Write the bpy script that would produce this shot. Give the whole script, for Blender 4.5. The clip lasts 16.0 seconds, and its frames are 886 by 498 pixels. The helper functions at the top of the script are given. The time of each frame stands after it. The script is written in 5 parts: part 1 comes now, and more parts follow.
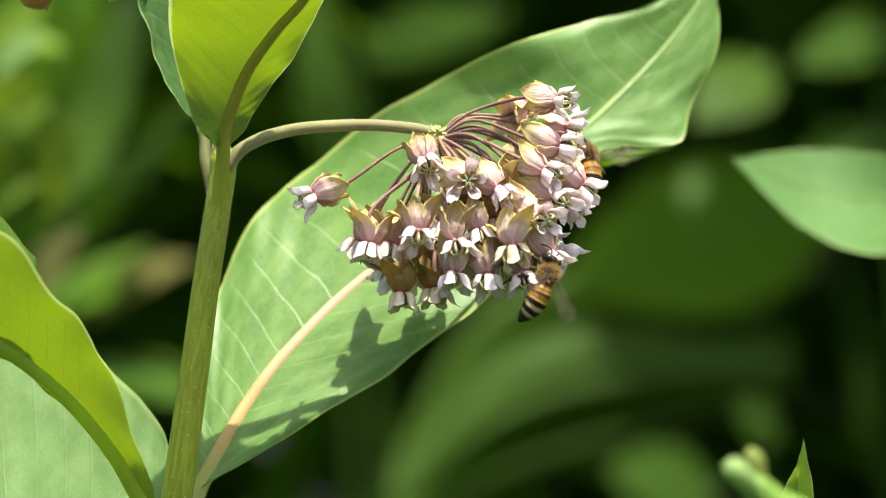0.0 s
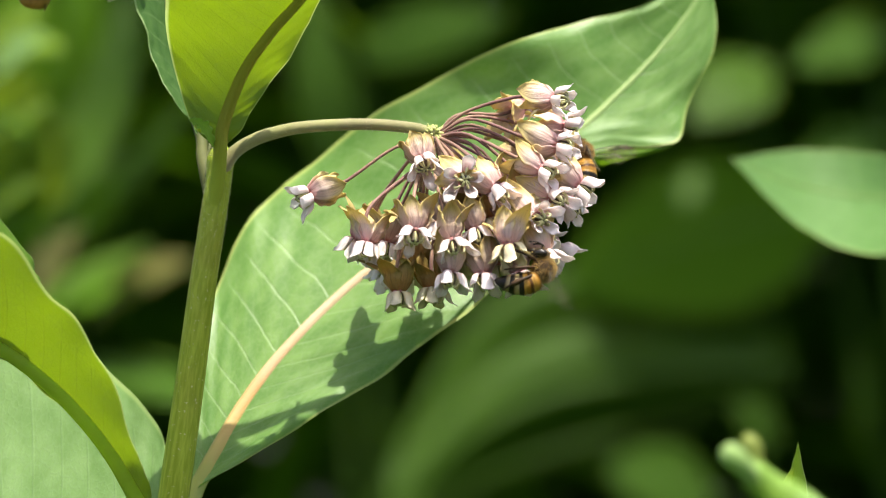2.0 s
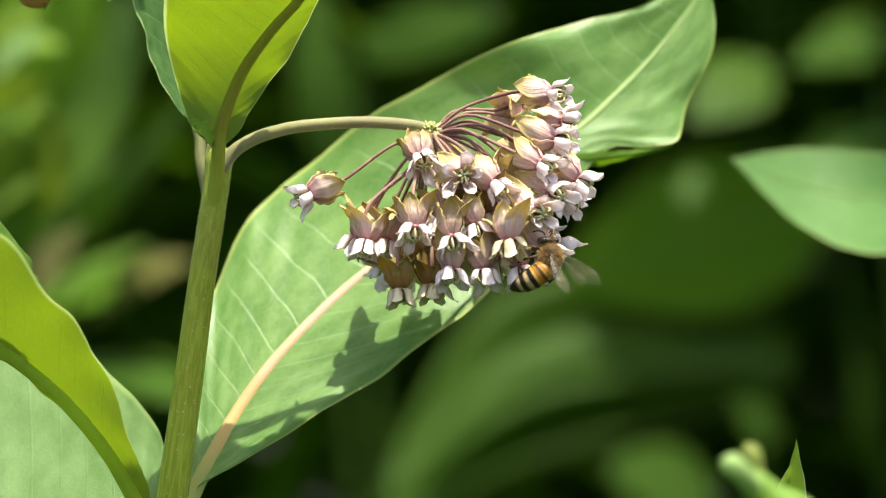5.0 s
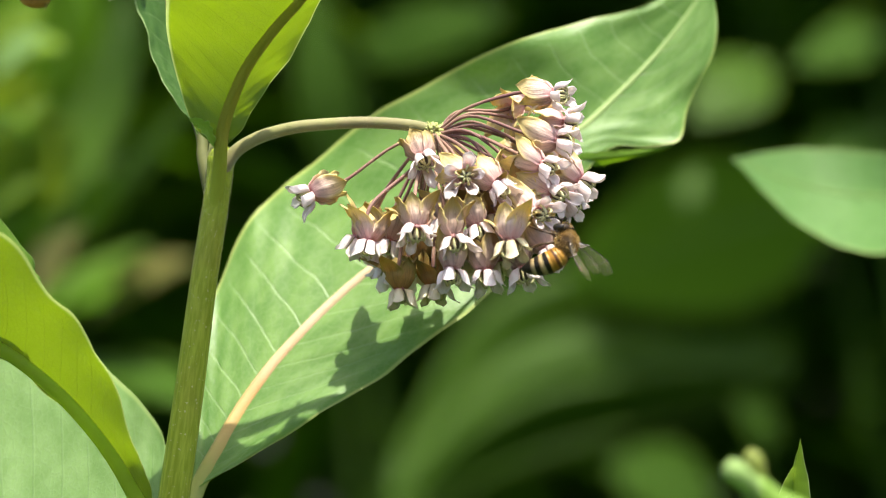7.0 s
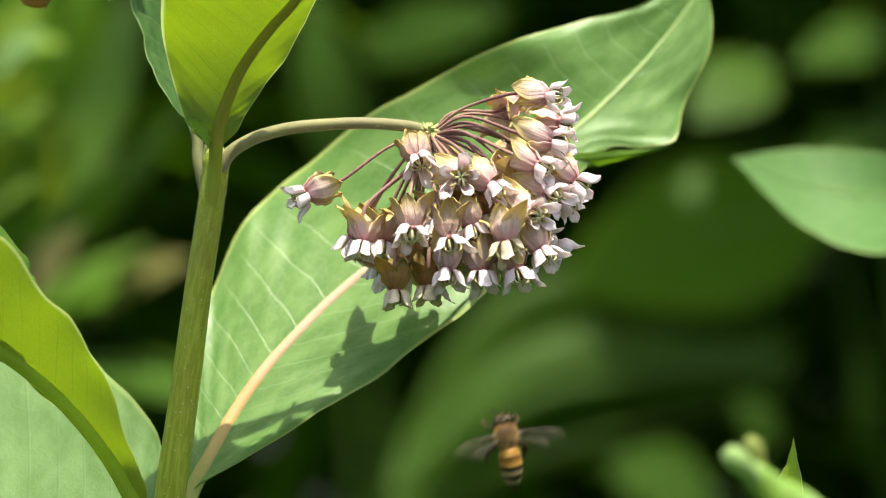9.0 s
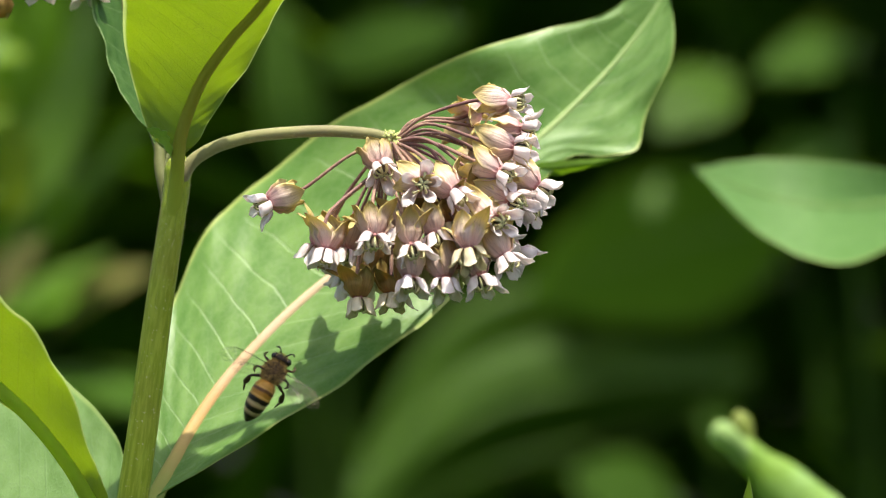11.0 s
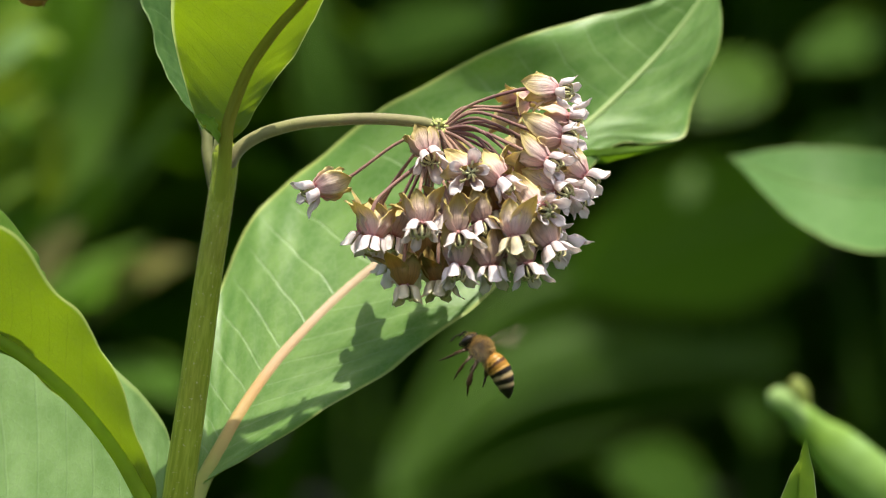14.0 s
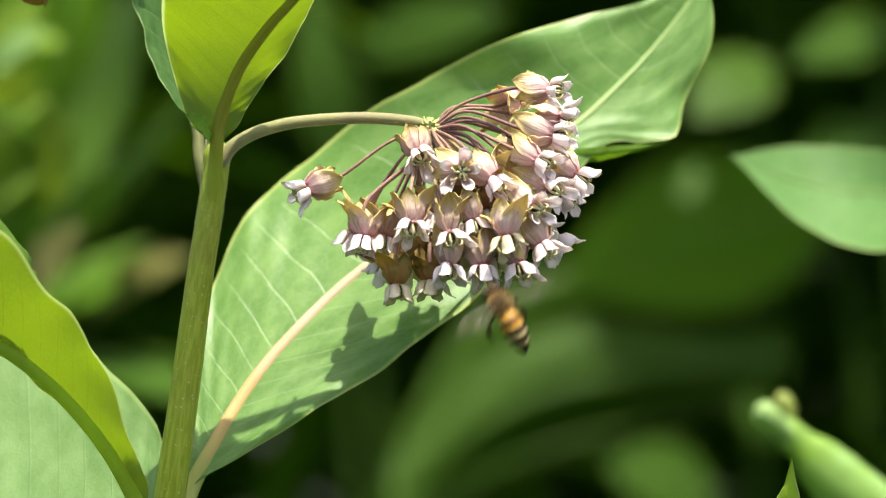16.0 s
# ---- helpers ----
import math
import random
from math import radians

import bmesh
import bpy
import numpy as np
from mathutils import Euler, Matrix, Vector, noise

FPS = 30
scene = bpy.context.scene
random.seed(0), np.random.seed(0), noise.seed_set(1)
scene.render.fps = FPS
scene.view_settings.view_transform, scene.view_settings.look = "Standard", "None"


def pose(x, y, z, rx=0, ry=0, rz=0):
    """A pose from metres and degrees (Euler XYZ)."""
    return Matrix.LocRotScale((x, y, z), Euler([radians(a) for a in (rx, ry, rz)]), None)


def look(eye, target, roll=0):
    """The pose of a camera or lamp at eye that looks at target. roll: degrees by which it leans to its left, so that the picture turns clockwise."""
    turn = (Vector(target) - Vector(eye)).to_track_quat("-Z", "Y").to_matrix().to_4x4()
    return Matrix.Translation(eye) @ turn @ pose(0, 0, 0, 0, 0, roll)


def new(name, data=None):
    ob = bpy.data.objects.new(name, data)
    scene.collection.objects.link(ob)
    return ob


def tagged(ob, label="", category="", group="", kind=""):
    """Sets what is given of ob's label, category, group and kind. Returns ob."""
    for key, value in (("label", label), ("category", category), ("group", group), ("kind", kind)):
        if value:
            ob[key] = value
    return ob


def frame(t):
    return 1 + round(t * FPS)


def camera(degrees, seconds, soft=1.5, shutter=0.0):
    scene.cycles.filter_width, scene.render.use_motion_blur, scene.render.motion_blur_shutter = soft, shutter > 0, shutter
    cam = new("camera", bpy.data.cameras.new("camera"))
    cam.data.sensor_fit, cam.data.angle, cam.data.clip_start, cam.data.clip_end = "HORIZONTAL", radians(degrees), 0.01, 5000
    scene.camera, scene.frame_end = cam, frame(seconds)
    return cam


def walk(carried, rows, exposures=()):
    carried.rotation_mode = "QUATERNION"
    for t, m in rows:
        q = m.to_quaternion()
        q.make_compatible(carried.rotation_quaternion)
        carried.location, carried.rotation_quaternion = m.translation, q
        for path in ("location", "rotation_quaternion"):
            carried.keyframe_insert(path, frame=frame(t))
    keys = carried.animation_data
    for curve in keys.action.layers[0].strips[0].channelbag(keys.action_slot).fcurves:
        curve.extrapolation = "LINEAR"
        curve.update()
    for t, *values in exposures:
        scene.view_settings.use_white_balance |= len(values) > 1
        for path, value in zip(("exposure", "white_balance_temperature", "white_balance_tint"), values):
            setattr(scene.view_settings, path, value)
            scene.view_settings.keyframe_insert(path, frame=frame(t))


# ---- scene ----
# Macro view of a milkweed flower head: origin above the ground point below the flower, flower about 1 m high.
FLOWER_Z = 1.0


def mm(x, y, z):
    """A place in millimetres round the flower; y runs away from the camera."""
    return Vector((x / 1000, y / 1000, FLOWER_Z + z / 1000))


# ---- camera ----
cam = camera(14, 16.0, 1.0, 0.3)
cam.data.dof.use_dof = True
cam.data.dof.focus_distance = 0.632
cam.data.dof.aperture_fstop = 13.0
PAN = (
    (0, 0, 0), (0.5, -0.009, 0), (1, 0, -0.009), (1.5, 0, 0),
    (2, 0, -0.018), (2.5, 0, -0.018), (3, 0, -0.027), (3.5, 0, -0.018),
    (4, -0.018, -0.027), (6.5, -0.009, -0.009), (7, -0.018, -0.009), (7.5, -0.027, -0.009),
    (8, -0.027, -0.009), (8.2, -0.027, -0.009), (10.3, 0.063, -0.027), (10.5, 0.099, -0.206),
    (11, 0.144, -0.61), (11.5, 0.135, -0.96), (12, 0.072, -0.574), (12.5, 0.009, -0.35),
    (13, -0.081, -0.018), (13.5, -0.045, -0.045), (14, -0.045, -0.045), (14.5, -0.045, -0.027),
    (15, -0.054, -0.027), (15.5, -0.045, -0.054), (16, -0.063, -0.018),
)
walk(cam, [(t, pose(0, -0.64, FLOWER_Z, 90 + rx, 0, rz)) for t, rx, rz in PAN],
     [(0, 0.91), (3, 0.81), (4, 0.85), (7, 0.91), (8, 0.81), (10.5, 0.82), (11, 0.71), (12.5, 0.64), (13.5, 0.54), (14, 0.48), (14.5, 0.57), (15, 0.79), (16, 0.95)])

# ---- light ----
world = bpy.data.worlds.new("sky")
scene.world = world
world.use_nodes = True
SUN_FROM = Vector((0.13, -0.215, 1.0)).normalized()
sky = world.node_tree.nodes.new("ShaderNodeTexSky")
sky.sky_type = "NISHITA"
sky.sun_disc = False
sky.air_density, sky.dust_density, sky.ozone_density = 0.8, 4.0, 0.6
sky.sun_elevation = math.asin(SUN_FROM.z)
sky.sun_rotation = math.atan2(SUN_FROM.x, SUN_FROM.y)
background = world.node_tree.nodes["Background"]
background.inputs["Strength"].default_value = 0.17
world.node_tree.links.new(sky.outputs["Color"], background.inputs["Color"])
sun = new("sun", bpy.data.lights.new("sun", "SUN"))
sun.data.energy, sun.data.angle, sun.data.color = 5.0, radians(0.55), (1.0, 0.96, 0.83)
sun.matrix_world = look(SUN_FROM * 4, (0, 0, 0))


# ---- materials ----
class Shade:
    """A small builder for node materials."""

    def __init__(self, name):
        self.mat = bpy.data.materials.new(name)
        self.mat.use_nodes = True
        self.tree = self.mat.node_tree
        self.tree.nodes.clear()
        self.out = self.node("ShaderNodeOutputMaterial")

    def node(self, kind):
        return self.tree.nodes.new(kind)

    def put(self, socket, value):
        if isinstance(value, bpy.types.NodeSocket):
            self.tree.links.new(value, socket)
        elif value is not None:
            socket.default_value = value

    def math(self, op, a, b=None, c=None):
        n = self.node("ShaderNodeMath")
        n.operation = op
        for socket, value in zip(n.inputs, (a, b, c)):
            self.put(socket, value)
        return n.outputs[0]

    def mix(self, fac, a, b, mode="MIX"):
        n = self.node("ShaderNodeMix")
        n.data_type, n.blend_type = "RGBA", mode
        self.put(n.inputs[0], fac)
        self.put(n.inputs[6], a)
        self.put(n.inputs[7], b)
        return n.outputs[2]

    def ramp(self, fac, stops):
        n = self.node("ShaderNodeValToRGB")
        while len(n.color_ramp.elements) < len(stops):
            n.color_ramp.elements.new(0.5)
        for e, (p, c) in zip(n.color_ramp.elements, stops):
            e.position, e.color = p, (*c, 1)
        self.put(n.inputs[0], fac)
        return n.outputs[0]

    def noise(self, scale, detail=3, vector=None, rough=0.55):
        n = self.node("ShaderNodeTexNoise")
        n.inputs["Scale"].default_value, n.inputs["Detail"].default_value = scale, detail
        n.inputs["Roughness"].default_value = rough
        self.put(n.inputs["Vector"], vector if vector is not None else self.place())
        return n.outputs["Fac"]

    def place(self):
        return self.node("ShaderNodeTexCoord").outputs["Object"]

    def uv(self):
        s = self.node("ShaderNodeSeparateXYZ")
        self.put(s.inputs[0], self.node("ShaderNodeTexCoord").outputs["UV"])
        return s.outputs[0], s.outputs[1]

    def scaled(self, x, y, z):
        m = self.node("ShaderNodeMapping")
        self.put(m.inputs[0], self.node("ShaderNodeTexCoord").outputs["UV"])
        m.inputs["Scale"].default_value = (x, y, z)
        return m.outputs[0]

    def band(self, value, low, high):
        n = self.node("ShaderNodeMapRange")
        n.interpolation_type = "SMOOTHSTEP"
        self.put(n.inputs[0], value)
        n.inputs[1].default_value, n.inputs[2].default_value = low, high
        return n.outputs[0]

    def finish(self, color, rough=0.5, bump=None, depth=0.0002, through_color=None, through_part=0.0, metal=0.0, gloss=0.5, coat=0.0, sheen=0.0, alpha=None):
        p = self.node("ShaderNodeBsdfPrincipled")
        self.put(p.inputs["Base Color"], color)
        self.put(p.inputs["Roughness"], rough)
        p.inputs["Metallic"].default_value = metal
        p.inputs["Specular IOR Level"].default_value = gloss
        p.inputs["Coat Weight"].default_value = coat
        p.inputs["Sheen Weight"].default_value = sheen
        if alpha is not None:
            self.put(p.inputs["Alpha"], alpha)
        if bump is not None:
            b = self.node("ShaderNodeBump")
            b.inputs["Strength"].default_value, b.inputs["Distance"].default_value = 1.0, depth
            self.put(b.inputs["Height"], bump)
            self.put(p.inputs["Normal"], b.outputs[0])
        last = p.outputs[0]
        if through_part:
            tr = self.node("ShaderNodeBsdfTranslucent")
            self.put(tr.inputs["Color"], through_color)
            m = self.node("ShaderNodeMixShader")
            m.inputs[0].default_value = through_part
            self.put(m.inputs[1], last)
            self.put(m.inputs[2], tr.outputs[0])
            last = m.outputs[0]
        self.put(self.out.inputs["Surface"], last)
        return self.mat


def leaf_material(name, dark, light, vein, rim, through_color, through_part=0.35, rough=0.42, veins=17, vein_mix=0.4, gloss=0.4, lean=(0.15, 0.15, 0.0), relief=0.00025, thin=1.0):
    s = Shade(name)
    u, v = s.uv()
    side = s.math("MULTIPLY", s.math("ABSOLUTE", s.math("SUBTRACT", v, 0.5)), 2.0)
    wobble = s.math("MULTIPLY", s.math("SUBTRACT", s.noise(3, 2, s.scaled(4, 2, 1)), 0.5), 0.014)
    run = s.math("ADD", s.math("SUBTRACT", u, s.math("MULTIPLY", s.math("POWER", side, 1.4), s.math("ADD", s.math("ADD", lean[0], s.math("MULTIPLY", s.band(u, 0.42, 0.7), lean[2])), s.math("MULTIPLY", s.math("GREATER_THAN", v, 0.5), lean[1] - lean[0])))), wobble)
    saw = s.math("FRACT", s.math("ADD", s.math("MULTIPLY", run, veins), s.math("MULTIPLY", s.math("GREATER_THAN", v, 0.5), 0.45)))
    line = s.math("ABSOLUTE", s.math("SUBTRACT", saw, 0.5))
    main_vein = s.math("SUBTRACT", 1.0, s.band(line, 0.010 * thin, 0.040 * thin))
    main_vein = s.math("MULTIPLY", main_vein, s.math("SUBTRACT", 1.0, s.band(side, 0.7, 0.95)))
    cells = s.node("ShaderNodeTexVoronoi")
    cells.feature = "DISTANCE_TO_EDGE"
    s.put(cells.inputs["Vector"], s.scaled(150, 75, 1))
    cells.inputs["Scale"].default_value = 0.55
    net = s.math("SUBTRACT", 1.0, s.band(cells.outputs["Distance"], 0.0, 0.12))
    blotch = s.band(s.noise(4, 4, s.scaled(5, 3, 1)), 0.3, 0.72)
    color = s.mix(blotch, (*dark, 1), (*light, 1))
    fine = s.noise(60, 3, s.scaled(6, 3, 1))
    color = s.mix(s.math("MULTIPLY", s.band(fine, 0.35, 0.75), 0.3), color, (*[c * 0.6 for c in dark], 1))
    color = s.mix(s.math("MULTIPLY", net, 0.13), color, (*vein, 1))
    color = s.mix(s.math("MULTIPLY", main_vein, vein_mix), color, (*vein, 1))
    color = s.mix(s.band(side, 0.955, 0.985), color, (*rim, 1))
    specks = s.band(s.noise(230, 1, s.scaled(3, 1.5, 1)), 0.79, 0.83)
    color = s.mix(s.math("MULTIPLY", specks, 0.5), color, (0.5, 0.55, 0.35, 1))
    height = s.math("ADD", s.math("MULTIPLY", main_vein, -0.3), s.math("ADD", s.math("MULTIPLY", fine, 0.12), s.math("MULTIPLY", net, -0.1)))
    tr = s.mix(s.math("MULTIPLY", main_vein, 0.5), (*through_color, 1), (*[c * 0.7 for c in through_color], 1))
    tr = s.mix(s.math("MULTIPLY", s.math("MULTIPLY", net, blotch), 0.5), tr, (*[c * 0.6 for c in through_color], 1))
    tr = s.mix(s.math("MULTIPLY", fine, 0.25), tr, (*[c * 0.7 for c in through_color], 1))
    tr = s.mix(s.band(side, 0.955, 0.985), tr, (*[min(0.9, c * 1.25) for c in rim], 1))
    return s.finish(color, rough, height, relief, tr, through_part, gloss=gloss)


def plain_material(name, a, b, scale, rough=0.6, bump=0.0002, through_part=0.0, sheen=0.0, gloss=0.4, speck=None, glow=None):
    s = Shade(name)
    big = s.band(s.noise(scale, 4), 0.3, 0.7)
    small = s.noise(scale * 9, 3)
    color = s.mix(big, (*a, 1), (*b, 1))
    color = s.mix(s.math("MULTIPLY", s.band(small, 0.4, 0.7), 0.3), color, (*[c * 0.55 for c in a], 1))
    if speck:
        color = s.mix(s.band(s.noise(scale * 34, 1), 0.70, 0.76), color, (*speck, 1))
    return s.finish(color, rough, small, bump, (*glow, 1) if glow else color, through_part, gloss=gloss, sheen=sheen)


LEAF_TOP = leaf_material("leaf_upper_face", (0.085, 0.20, 0.028), (0.18, 0.315, 0.072), (0.42, 0.54, 0.25), (0.34, 0.42, 0.10), (0.26, 0.5, 0.04), 0.3, 0.40, 23, 0.34, 0.4, (-0.03, 0.10, 0.10), 0.00016)
LEAF_UNDER = leaf_material("leaf_backlit_face", (0.15, 0.235, 0.06), (0.20, 0.29, 0.09), (0.30, 0.38, 0.17), (0.32, 0.40, 0.12), (0.215, 0.325, 0.005), 0.56, 0.52, 19, 0.45, 0.35, (0.15, 0.15, 0.0), 0.0010, 0.7)
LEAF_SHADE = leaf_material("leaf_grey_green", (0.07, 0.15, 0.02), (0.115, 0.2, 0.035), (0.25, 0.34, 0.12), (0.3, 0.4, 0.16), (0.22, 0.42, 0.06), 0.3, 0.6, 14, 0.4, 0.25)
LEAF_FAR = leaf_material("meadow_leaf", (0.032, 0.08, 0.005), (0.052, 0.115, 0.015), (0.09, 0.15, 0.02), (0.09, 0.14, 0.015), (0.10, 0.2, 0.006), 0.35, 0.75, 12, 0.3, 0.06)
LEAF_BROAD = leaf_material("soft_broad_leaf", (0.028, 0.072, 0.002), (0.044, 0.098, 0.004), (0.08, 0.14, 0.02), (0.09, 0.14, 0.02), (0.08, 0.17, 0.002), 0.25, 0.5, 12, 0.3, 0.15)
LEAF_DEEP = leaf_material("undergrowth_leaf", (0.045, 0.115, 0.003), (0.07, 0.16, 0.008), (0.09, 0.17, 0.02), (0.09, 0.15, 0.015), (0.11, 0.25, 0.004), 0.4, 0.75, 12, 0.3, 0.05)
LEAF_MID = leaf_material("soft_green_leaf", (0.058, 0.145, 0.003), (0.088, 0.20, 0.010), (0.12, 0.2, 0.02), (0.12, 0.18, 0.015), (0.15, 0.28, 0.004), 0.4, 0.75, 12, 0.3, 0.06)
LEAF_DULL = leaf_material("dull_green_leaf", (0.075, 0.175, 0.035), (0.115, 0.235, 0.06), (0.2, 0.3, 0.1), (0.25, 0.36, 0.10), (0.2, 0.42, 0.05), 0.3, 0.5, 13, 0.3, 0.3)
LEAF_GLOSSY = leaf_material("glossy_dark_leaf", (0.02, 0.07, 0.008), (0.07, 0.15, 0.03), (0.25, 0.36, 0.14), (0.3, 0.42, 0.16), (0.18, 0.4, 0.04), 0.3, 0.5, 13, 0.5, 0.22)
LEAF_PALE = leaf_material("pale_hazy_leaf", (0.14, 0.26, 0.065), (0.22, 0.36, 0.115), (0.3, 0.43, 0.18), (0.3, 0.42, 0.12), (0.26, 0.5, 0.04), 0.3, 0.45, 13, 0.22, 0.4)
LEAF_TIP = leaf_material("young_leaf", (0.15, 0.29, 0.03), (0.21, 0.35, 0.05), (0.3, 0.43, 0.12), (0.6, 0.66, 0.34), (0.40, 0.60, 0.05), 0.5, 0.5, 9, 0.15, 0.3)
LEAF_LIGHT = leaf_material("sunlit_yellow_leaf", (0.145, 0.25, 0.015), (0.205, 0.33, 0.028), (0.24, 0.34, 0.08), (0.2, 0.3, 0.06), (0.3, 0.42, 0.02), 0.4, 0.6, 12, 0.3, 0.2)
LEAF_OLIVE = leaf_material("olive_leaf", (0.14, 0.135, 0.035), (0.21, 0.19, 0.06), (0.2, 0.2, 0.08), (0.2, 0.2, 0.06), (0.2, 0.22, 0.02), 0.3, 0.6, 12, 0.3, 0.2)
LEAF_ROLL = leaf_material("leaf_lower_face", (0.10, 0.21, 0.012), (0.14, 0.26, 0.025), (0.2, 0.3, 0.05), (0.24, 0.34, 0.05), (0.22, 0.40, 0.01), 0.3, 0.6, 9, 0.2, 0.2)


def rib_material():
    t = Shade("pink_midrib")
    u, v = t.uv()
    edge = t.math("ADD", v, t.math("MULTIPLY", t.math("SUBTRACT", t.noise(120, 3), 0.5), 0.12))
    color = t.ramp(edge, [(0.0, (0.30, 0.37, 0.06)), (0.12, (0.34, 0.38, 0.07)), (0.20, (0.48, 0.36, 0.10)), (0.29, (0.60, 0.35, 0.14)), (0.40, (0.62, 0.43, 0.27)), (0.52, (0.58, 0.45, 0.29)), (0.60, (0.32, 0.42, 0.14)), (1.0, (0.24, 0.38, 0.10))])
    return t.finish(color, 0.5, t.noise(900, 2), 0.00008, color, 0.2)


def stem_material():
    """Olive green skin with fine lengthwise ridges, paler specks and browner stretches."""
    t = Shade("downy_stem")
    u, v = t.uv()
    around = t.node("ShaderNodeCombineXYZ")
    t.put(around.inputs[0], t.math("MULTIPLY", u, 26.0))
    t.put(around.inputs[1], t.math("MULTIPLY", v, 30.0))
    lines = t.noise(1.0, 3, around.outputs[0])
    color = t.mix(t.band(lines, 0.35, 0.68), (0.22, 0.29, 0.012, 1), (0.33, 0.40, 0.035, 1))
    color = t.mix(t.math("MULTIPLY", t.band(t.noise(45, 4), 0.45, 0.75), 0.35), color, (0.22, 0.17, 0.03, 1))
    color = t.mix(t.band(t.noise(1700, 1), 0.68, 0.75), color, (0.42, 0.42, 0.18, 1))
    return t.finish(color, 0.6, lines, 0.0002, gloss=0.3)


RIB_PINK = rib_material()
RIB_GREEN = plain_material("green_midrib", (0.17, 0.29, 0.07), (0.14, 0.25, 0.05), 60, 0.6, 0.0001, 0.15)
RIB_PALE = plain_material("pale_olive_midrib", (0.40, 0.47, 0.06), (0.32, 0.38, 0.04), 60, 0.6, 0.0001, 0.6, glow=(0.72, 0.90, 0.07))
# Dull olive, darkened: the shade of the leaf above is in the colour.
RIB_DULL_SHADED = plain_material("shaded_dull_petiole", (0.085, 0.092, 0.028), (0.06, 0.07, 0.02), 60, 0.7, 0.0001, gloss=0.2)
# Background stems: their shade is put into this dark green colour.
STEM_FAR = plain_material("shade_toned_stem", (0.025, 0.06, 0.005), (0.035, 0.07, 0.008), 40, 0.8, 0.0002, gloss=0.08)
STEM = stem_material()


def petiole_material():
    """Stem green below, turning olive-brown towards the blade."""
    t = Shade("petiole_skin")
    u, v = t.uv()
    around = t.node("ShaderNodeCombineXYZ")
    t.put(around.inputs[0], t.math("MULTIPLY", u, 20.0))
    t.put(around.inputs[1], t.math("MULTIPLY", v, 6.0))
    lines = t.noise(1.0, 3, around.outputs[0])
    color = t.ramp(t.math("ADD", v, t.math("MULTIPLY", t.math("SUBTRACT", lines, 0.5), 0.25)), [(0.0, (0.31, 0.38, 0.03)), (0.28, (0.31, 0.37, 0.03)), (0.48, (0.28, 0.28, 0.025)), (1.0, (0.30, 0.285, 0.025))])
    return t.finish(color, 0.6, lines, 0.0002, color, 0.2, gloss=0.3)


PETIOLE = petiole_material()
PEDUNCLE = plain_material("peduncle_skin", (0.25, 0.26, 0.075), (0.20, 0.175, 0.08), 70, 0.65, 0.0001, 0.0, 0.2, 0.3)
PEDICEL = plain_material("pedicel_skin", (0.17, 0.075, 0.07), (0.33, 0.20, 0.13), 110, 0.6, 0.0001, 0.0, 0.15, 0.3)
DOWN = plain_material("pale_down", (0.5, 0.5, 0.28), (0.42, 0.42, 0.2), 300, 0.7, 0.00002, 0.4)
HUB = plain_material("hub_green", (0.48, 0.52, 0.17), (0.36, 0.40, 0.12), 300, 0.6, 0.0002)
BUD_SKIN = plain_material("bud_skin", (0.17, 0.22, 0.03), (0.23, 0.27, 0.05), 200, 0.6, 0.0001, 0.2)
SPROUT_GREEN = plain_material("sprout_skin", (0.20, 0.36, 0.025), (0.29, 0.47, 0.14), 110, 0.6, 0.0002, 0.35)
SPROUT_PALE = plain_material("pale_bud_skin", (0.30, 0.46, 0.13), (0.38, 0.52, 0.2), 60, 0.6, 0.0001, 0.35)
# Very dark base colour: the shade under the plants is put into it.
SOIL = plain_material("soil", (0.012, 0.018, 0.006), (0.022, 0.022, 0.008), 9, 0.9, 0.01)


